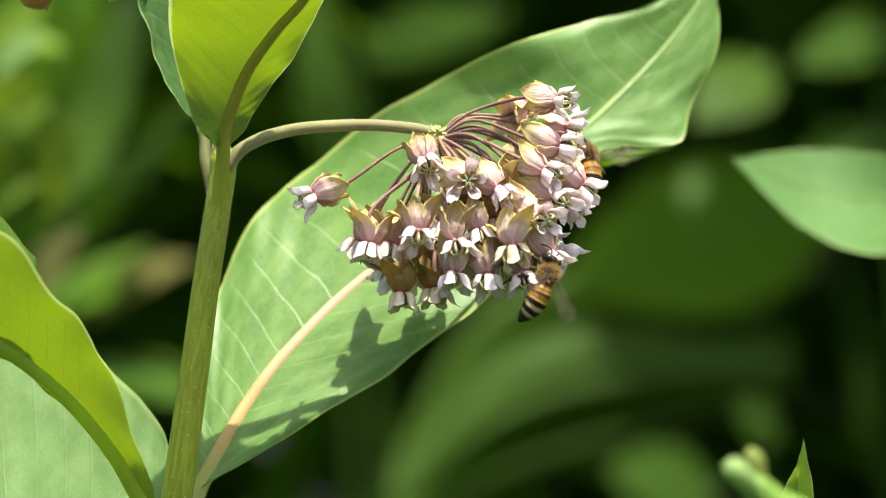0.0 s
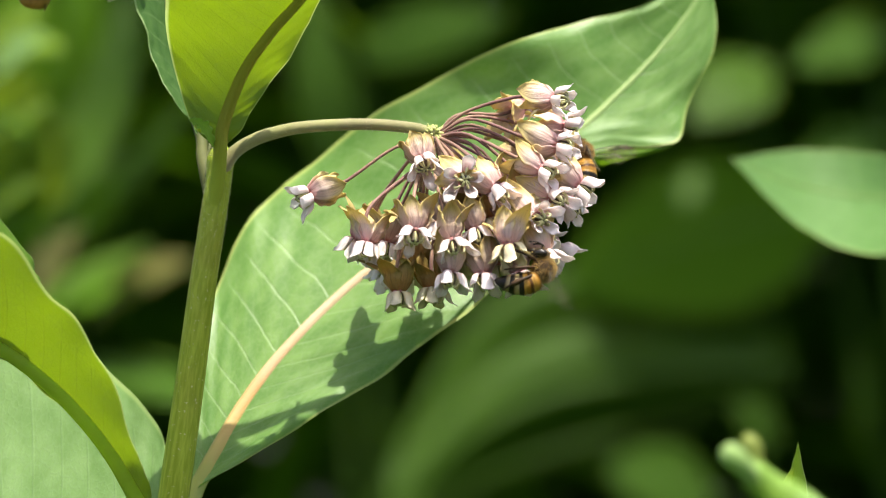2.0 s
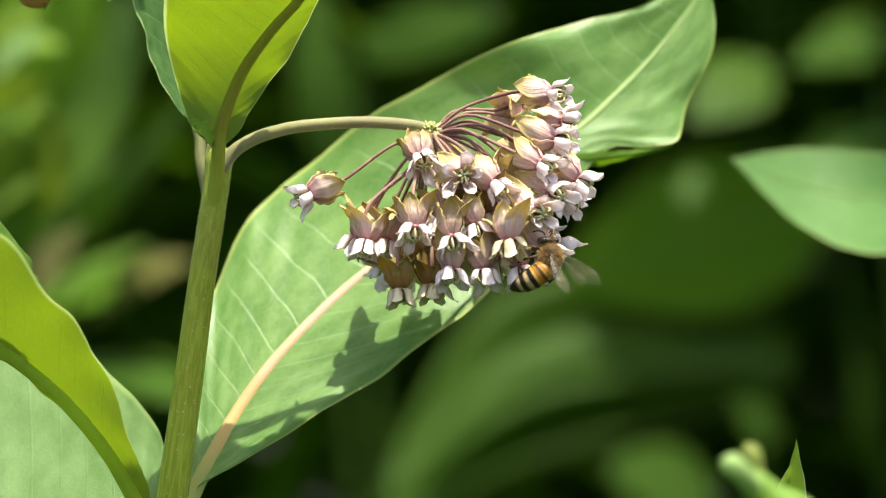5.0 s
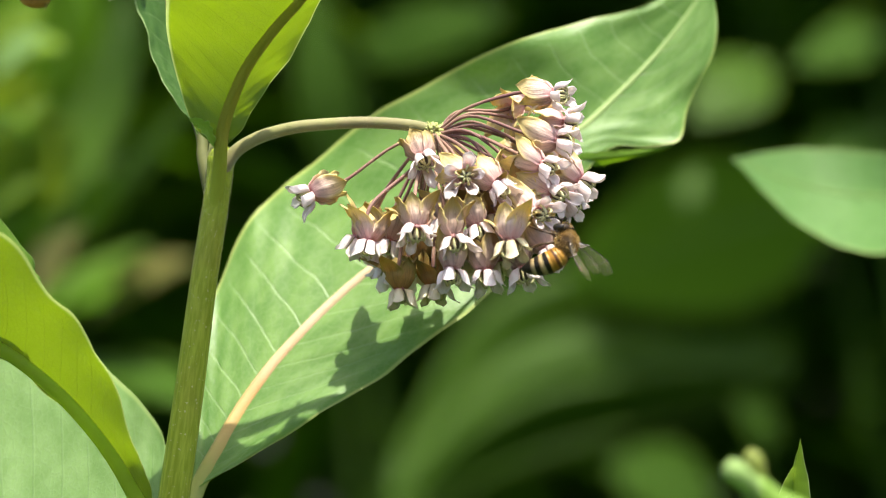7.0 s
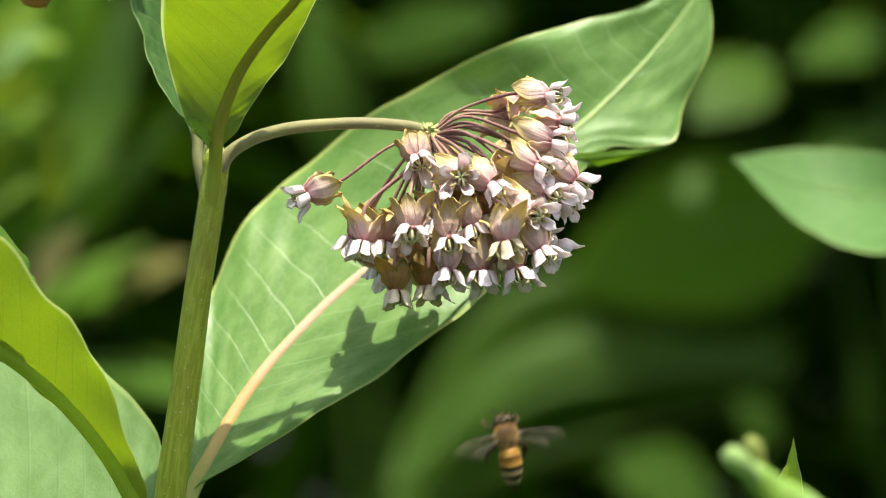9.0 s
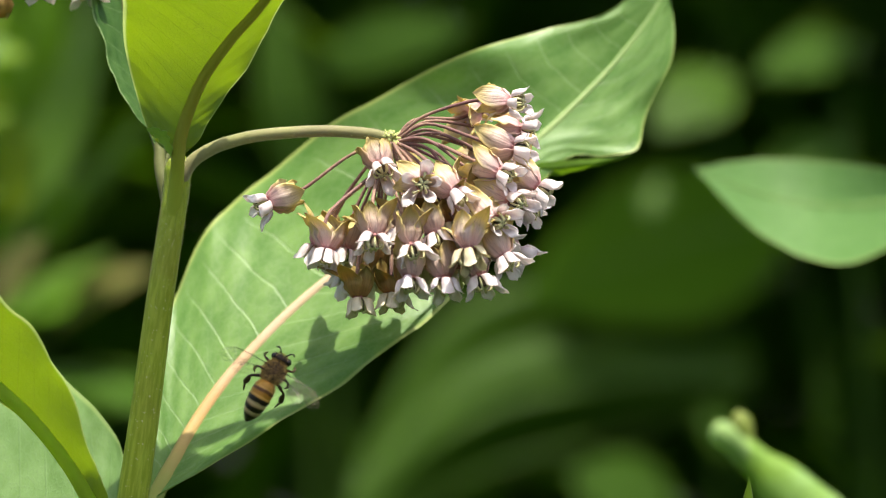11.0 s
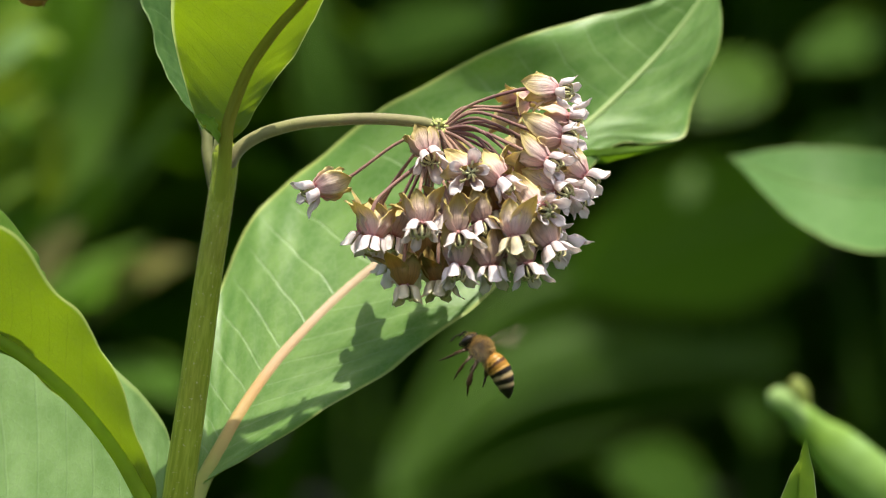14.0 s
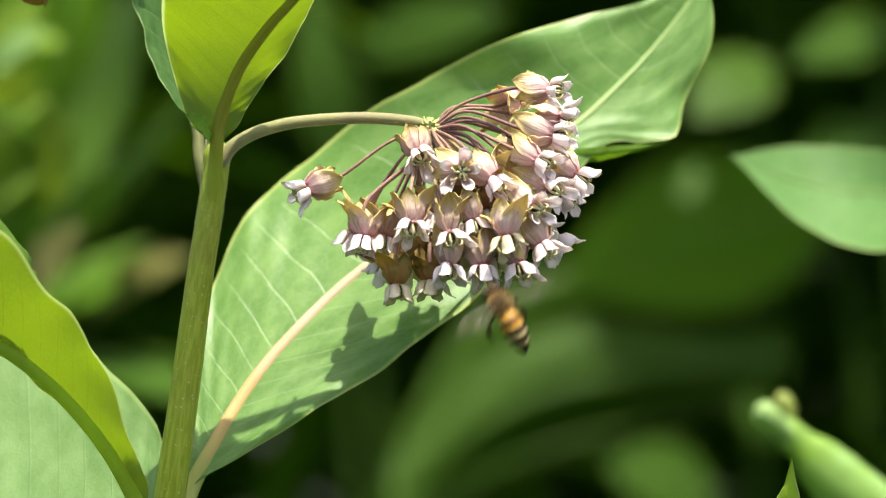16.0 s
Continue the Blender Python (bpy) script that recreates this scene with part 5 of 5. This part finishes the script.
# ---- motion of things ----
def motions():
    SWAY = (
        (0, 0, -0), (0.5, -0.31, -0.18), (1, 0.25, 0.15), (1.5, -0.15, -0.01),
        (2, -0.34, 0.08), (2.5, -1.33, 0.08), (3, -2.15, 0.23), (3.5, -1.49, 0.15),
        (4, -1.08, -0.2), (6.5, -0.21, -0.1), (7, -0.36, -0.13), (7.5, -0.21, -0.3),
        (8, -0.13, -0.38), (8.2, -1.21, -0.3), (10.3, -1.08, -0.3), (10.5, -1.15, -0.36),
        (11, -1.17, -0.01), (11.5, -0.25, 0.04), (12, -0.49, -0.51), (12.5, -0.16, 0.18),
        (13, -0.64, -0.52), (13.5, -0.88, 0.57), (14, 0.89, 0.26), (14.5, -1.62, 0.03),
        (15, -0.54, 0.31), (15.5, 0.22, -0.05), (16, -0.95, 0.14),
    )
    NOD = (
        (0, -0), (0.5, -0.15), (1, 0.04), (1.5, 0.04), (2, -0.1), (2.5, -0.36), (3, -0.27), (3.5, -0.2),
        (4, -1.22), (6.5, -0.94), (7, -0.87), (7.5, -0.78), (8, -0.87), (8.2, -0.95), (10.3, -0.65), (10.5, -0.77),
        (11, -1.22), (11.5, -1.2), (12, -1.02), (12.5, -0.95), (13, -0.94), (13.5, -1.19), (14, -0.89), (14.5, -1.36),
        (15, -1.2), (15.5, -1.09), (16, -0.92),
    )
    SPROUT_SWAY = (
        (0, -1.79, 0.16), (0.5, -0.57, 1.06), (1, -1.22, 0.81), (1.5, -2.85, 0.33),
        (2, -2.04, 2.28), (2.5, 1.06, 6.03), (3, -1.79, 3.5), (3.5, 1.3, 5.78),
        (4, -1.95, 0.9), (6.5, -1.79, 0.49), (7, -1.71, -0.16), (7.5, -1.38, 0.33),
        (8, -1.79, 0.33), (8.2, -2.44, 0.08), (10.3, -0.41, 5.21), (10.5, -0.98, 3.91),
        (11, 2.03, 6.76), (11.5, 1.95, 5.87), (12, 3.99, 8.55), (12.5, 3.09, 6.76),
        (13, 0.57, 5.37), (13.5, 2.61, 7.9), (14, 5.05, 9.93), (14.5, -0.41, 4.23),
        (15, 3.26, 8.22), (15.5, 3.26, 8.06), (16, 2.77, 7.73),
    )
    TIP_SWAY = (
        (0, 0, -0), (0.5, -0.5, -0.4), (1, -0.1, -0), (1.5, 0, -0.2),
        (2, -0.8, -0.5), (2.5, 0.5, 0.4), (3, -0.8, 0.6), (3.5, 1.1, 1.1),
        (4, -0.5, 0.1), (6.5, -1.2, -0.3), (7, -0.5, -0.2), (8, -0.7, -0.3),
        (8.2, -1.9, -0.3), (10.3, -1.3, 0.7), (10.5, -4.31, 0.1), (11, -2.81, -4.91),
        (11.5, 1.1, -4.51), (12, -0.71, -2.2), (12.5, -1.5, -3.41), (13, -0.9, -0.4),
        (13.5, -1.5, -2.91), (14, 0.9, 0.5), (14.5, -0.8, 1), (15, -0.7, -3.01),
        (15.5, -1.2, -3.51), (16, -1.9, -3.91),
    )
    LOW_BEE = (
        (0, 18.1, -19, -4.4, 0.4, 0.1, 0.91, 0.7, -0.7, 0), (0.5, 17.1, -19, -3.8, 0.57, 0.1, 0.82, 0.6, -0.7, -0.3),
        (1, 17.2, -20, -4.4, 0.25, 0.1, 0.95, 0.9, 0.05, -0.35), (1.5, 17.2, -20, -4.1, 0.2, 0.1, 0.95, 0.9, 0.05, -0.35),
        (2, 17.6, -20, -3.5, 0.1, 0.1, 0.97, 0.85, -0.25, -0.25), (2.5, 18.0, -20, -3.1, 0.0, 0.1, 1, 0.42, -0.9, 0),
        (3, 17.9, -20, -2.8, -0.05, 0.1, 1, 0.42, -0.9, 0), (3.5, 18.1, -20, -2.7, -0.05, 0.1, 1, 0.42, -0.9, 0),
        (4, 18, -20, -2.2, -0.05, 0.1, 1, 0.42, -0.9, 0), (4.2, 18, -20, -2.1, -0.05, 0.1, 1, 0.42, -0.9, 0),
        (6.3, 20.9, -22, 0.4, 0.0, 0.1, 1, 0.72, -0.68, 0), (6.5, 21.1, -22, 0.6, 0.0, 0.1, 1, 0.72, -0.68, 0),
        (7, 21.3, -22, 0.8, 0.0, 0.1, 1, 0.72, -0.68, 0), (7.5, 21.3, -22, 0.7, 0.0, 0.1, 1, 0.72, -0.68, 0),
        (8, 22, -22, 1.6, -0.05, 0.1, 1, 0.72, -0.68, 0), (8.2, 21.4, -22, 1.5, -0.05, 0.1, 1, 0.72, -0.68, 0),
        (8.6, 22, -30, -5.5, 0.5, 0, 0.87, 0.1, -1, 0.15), (9, 10.8, -30, -31.8, -0.17, 0, 0.98, 0.1, -1, 0.15),
        (9.4, -9.1, -25, -56.2, -0.5, 0, 0.87, 0.1, -1, 0.15), (10, -30.1, -20, -59.1, -0.34, 0, 0.94, 0.1, -1, 0.15),
        (10.3, -27.4, -14, -52.7, -0.34, 0, 0.94, 0.1, -1, 0.15), (10.4, -24.1, -25, -45.8, -0.34, 0.15, 0.93, 0.1, -1, 0.15),
        (10.5, -20.2, -25, -37.1, -0.34, 0.15, 0.93, 0.1, -1, 0.15), (10.6, -10, -25, -19.7, -0.09, 0.15, 0.98, 0.1, -1, 0.15),
        (10.7, -4.6, -25, -10.7, -0.31, 0.15, 0.94, 0.1, -1, 0.15), (10.8, -1.1, -25, -10.5, 0, 0.15, 0.99, 0.1, -1, 0.15),
        (10.9, -8.2, -25, -18.4, -0.57, 0.15, 0.81, 0.1, -1, 0.15), (11, -22.3, -25, -19.5, 0.49, 0.15, 0.86, 0.1, -1, 0.15),
        (11.1, -16.3, -25, -17.2, 0.34, 0.15, 0.93, 0.1, -1, 0.15), (11.2, -8.9, -30, -9.1, 0.03, 0.15, 0.99, 0.1, -1, 0.15),
        (11.3, -5.9, -30, -1.7, 0.03, 0.15, 0.99, 0.1, -1, 0.15), (11.4, -6.7, -30, -11.8, 0.03, 0.15, 0.99, 0.1, -1, 0.15),
        (11.5, -16.5, -25, -29.7, 0.17, 0.15, 0.97, 0.1, -1, 0.15), (11.6, -25.5, -25, -36.2, 0.64, 0.15, 0.76, 0.1, -1, 0.15),
        (11.7, -16.7, -25, -29.9, -0.31, 0.15, 0.94, 0.1, -1, 0.15), (11.8, -14.3, -25, -20.9, -0.14, 0.15, 0.98, 0.1, -1, 0.15),
        (11.9, -4.7, -25, -13.4, -0.31, 0.15, 0.94, 0.1, -1, 0.15), (12, -7.1, -25, -14.6, 0.17, 0.15, 0.97, 0.1, -1, 0.15),
        (12.1, -1.8, -25, -20.8, -0.46, 0.15, 0.87, 0.1, -1, 0.15), (12.2, 3.5, -25, -11.4, 0.09, 0.15, 0.98, 0.1, -1, 0.15),
        (12.3, 5.3, -25, -10.9, -0.39, 0.15, 0.91, 0.1, -1, 0.15), (12.4, 4.6, -25, -13.2, 0, 0.15, 0.99, 0.1, -1, 0.15),
        (12.5, 5.2, -25, -10.6, -0.15, 0.15, 0.98, 0.1, -1, 0.15), (12.6, 5, -25, -8.1, -0.61, 0.15, 0.78, 0.1, -1, 0.15),
        (12.7, 0.2, -25, -16.4, -0.09, 0.15, 0.98, 0.1, -1, 0.15), (12.8, -5.1, -25, -21.8, 0.26, 0.15, 0.95, 0.1, -1, 0.15),
        (12.9, 2.7, -25, -15.8, -0.34, 0.15, 0.93, 0.1, -1, 0.15), (13, 2.8, -25, -9.2, -0.34, 0.15, 0.93, 0.1, -1, 0.15),
        (13.1, -1.4, -25, -26, -0.34, 0.15, 0.93, 0.1, -1, 0.15), (13.2, -13.4, -25, -37, -0.49, 0.15, 0.86, 0.1, -1, 0.15),
        (13.3, -19.9, -25, -41, -0.64, 0.15, 0.76, 0.1, -1, 0.15), (13.4, -0.7, -25, -37.8, -0.76, 0.15, 0.64, 0.1, -1, 0.15),
        (13.5, 9.2, -25, -27.5, -0.86, 0.15, 0.49, 0.85, -0.5, 0.25), (13.6, 9.7, -25, -11.9, -0.49, 0.15, 0.86, 0.85, -0.5, 0.25),
        (13.7, 7.8, -25, -19.7, -0.49, 0.15, 0.86, 0.85, -0.5, 0.25), (13.8, 4.8, -25, -20.3, -0.42, 0.15, 0.9, 0.85, -0.5, 0.25),
        (13.9, 6.2, -25, -18.5, -0.52, 0.15, 0.84, 0.85, -0.5, 0.25), (14, 7.1, -25, -17.5, -0.64, 0.15, 0.76, 0.85, -0.5, 0.25),
        (14.1, 5.5, -25, -15.2, -0.61, 0.15, 0.78, 0.85, -0.5, 0.25), (14.2, 3.2, -25, -14.5, -0.42, 0.15, 0.9, 0.85, -0.5, 0.25),
        (14.3, -0.5, -25, -15.2, -0.34, 0.15, 0.93, 0.85, -0.5, 0.25), (14.4, -2.2, -25, -22.8, -0.84, 0.15, 0.52, 0.85, -0.5, 0.25),
        (14.5, -2.5, -25, -22, -0.4, 0.15, 0.9, 0.85, -0.5, 0.25), (14.6, -1, -25, -13.7, -0.34, 0.15, 0.93, 0.85, -0.5, 0.25),
        (14.7, -0.7, -25, -19.3, -0.52, 0.15, 0.84, 0.85, -0.5, 0.25), (14.8, -4.2, -25, -26.4, -0.09, 0.15, 0.98, 0.85, -0.5, 0.25),
        (14.9, -5.6, -25, -21.9, -0.31, 0.15, 0.94, 0.1, -1, 0.15), (15, -0.7, -25, -14, -0.09, 0.15, 0.98, 0.1, -1, 0.15),
        (15.1, -2, -25, -13.9, 0, 0.15, 0.99, 0.1, -1, 0.15), (15.2, -0.4, -25, -13.9, 0, 0.15, 0.99, 0.1, -1, 0.15),
        (15.3, -1.9, -25, -13.9, 0.17, 0.15, 0.97, 0.1, -1, 0.15), (15.4, 0, -25, -12, 0.26, 0.15, 0.95, 0.1, -1, 0.15),
        (15.5, -3.2, -25, -15.1, 0.17, 0.15, 0.97, 0.1, -1, 0.15), (15.6, -1.5, -25, -32.6, -0.09, 0.15, 0.98, 0.1, -1, 0.15),
        (15.7, 1.3, -25, -45.2, -0.26, 0.15, 0.95, 0.1, -1, 0.15), (15.8, 3.7, -25, -37.7, -0.42, 0.15, 0.9, 0.1, -1, 0.15),
        (15.9, 5.2, -25, -24.5, -0.49, 0.15, 0.86, 0.1, -1, 0.15), (16, 9.9, -25, -10, -0.49, 0.15, 0.86, 0.1, -1, 0.15),
    )
    HIGH_BEE = (
        (0, 26.2, 14, 17.0, -0.12, 0.50, 0.86, 0.9, -0.30, 0.3), (1, 26.1, 14, 17.1, -0.12, 0.50, 0.86, 0.9, -0.30, 0.3),
        (2, 25.5, 14, 17.4, -0.12, 0.50, 0.86, 0.9, -0.30, 0.3), (2.5, 24.8, 14, 17.6, -0.12, 0.50, 0.86, 0.9, -0.30, 0.3),
        (3, 22.9, 16, 19.6, -0.12, 0.50, 0.86, 0.9, -0.30, 0.3), (3.4, 23.2, 16, 20.5, -0.25, 0.4, 0.86, 0.9, -0.38, 0.2),
        (3.5, 23.8, 15, 20.8, -0.3, 0.3, 0.90, 0.9, -0.35, 0.2), (3.6, 26.7, 0, 20.3, -0.34, 0, 0.94, 0.9, -0.35, 0.2),
        (3.7, 26.7, -6, 27, -0.64, 0, 0.77, 0.1, -1, 0.15), (3.8, 26.4, -8, 26.5, -0.71, 0, 0.71, 0.1, -1, 0.15),
        (3.9, 26.8, -10, 33.5, -0.75, -0.5, 0.43, 0.85, -0.5, 0.25), (4, 27.9, -12, 37.3, -0.69, -0.6, 0.4, 0.85, -0.5, 0.25),
        (4.1, 35.7, -12, 27.5, -0.89, -0.2, 0.41, 0.1, -1, 0.15), (4.2, 41.5, -12, 10.1, -0.95, 0.2, 0.25, 0.1, -1, 0.15),
        (4.5, 68.5, -10, -15.3, -0.17, 0, 0.98, 0.1, -1, 0.15), (5, 132.2, 100, -5.5, 0.87, 0, 0.5, 0.1, -1, 0.15),
        (6, 328, 500, 81.5, 0.77, 0, 0.64, 0.1, -1, 0.15), (16, 829.2, 900, 325.8, 0.77, 0, 0.64, 0.1, -1, 0.15),
    )
    rows = []
    for t, x, z in SWAY:
        lean = math.degrees(x / 1000 / FLOWER_Z)
        rows.append((t, pose(ROOT.x, 0, z / 1000, 0, lean, 0)))
    walk(plant, rows)
    walk(umbel, [(t, Matrix.Translation(NODE - ROOT) @ pose(0, 0, 0, 0, a, 0)) for t, a in NOD])
    walk(sprout, [(t, pose(base.x + x / 1000, base.y, z / 1000)) for t, x, z in SPROUT_SWAY])
    walk(tip, [(t, pose(tb.x + x / 1000, tb.y, z / 1000)) for t, x, z in TIP_SWAY])
    walk(bee_low, [(t, bee_pose(mm(x, y, z), (hx, hy, hz), (bx, by, bz))) for t, x, y, z, hx, hy, hz, bx, by, bz in LOW_BEE])
    bent = (-0.50, 0.62, -0.55)
    walk(abdomen_low, [(t, abdomen_pose(d)) for t, d in (
        (0, (-1, 0, 0)), (0.5, (-0.95, 0.2, -0.1)), (1, (-0.42, 0.18, -0.89)), (2, (-0.38, 0.30, -0.87)), (2.5, (-0.60, 0.70, -0.30)), (4.2, (-0.60, 0.70, -0.30)),
        (6.3, bent), (8.2, bent), (8.6, (-0.95, 0.1, -0.1)), (9, (-1, 0, 0)), (16, (-1, 0, 0)))])
    walk(bee_high, [(t, bee_pose(mm(x, y, z), (hx, hy, hz), (bx, by, bz))) for t, x, y, z, hx, hy, hz, bx, by, bz in HIGH_BEE])
    for wings, flights, folded in (
            (wings_low, ((0.0, 2.3), (8.3, 16.0)), {1: (78, 30), -1: (30, 12)}),
            (wings_high, ((3.6, 16.0),), {1: (58, 14), -1: (-16, 48)})):
        for w, side, x in wings:
            hind = x < 0
            keys = []
            for f in range(0, 481):
                t = f / 30
                flying = any(a <= t <= b for a, b in flights)
                near = any(a - 0.04 <= t <= b + 0.04 for a, b in flights)
                if flying and t < 2.4:
                    keys.append((t, wing_pose(side, x, 42 + (8 if hind else 0), (0, 38, 0, -38)[f % 4] + 12)))
                elif flying:
                    keys.append((t, wing_pose(side, x, 5 + (8 if hind else 0), (0, 62, 0, -62)[f % 4] + 10)))
                elif f in (0, 480) or near or f % 15 == 0:
                    keys.append((t, wing_pose(side, x, folded[side][0] + (10 if hind else 0), folded[side][1])))
            walk(w, keys)


motions()
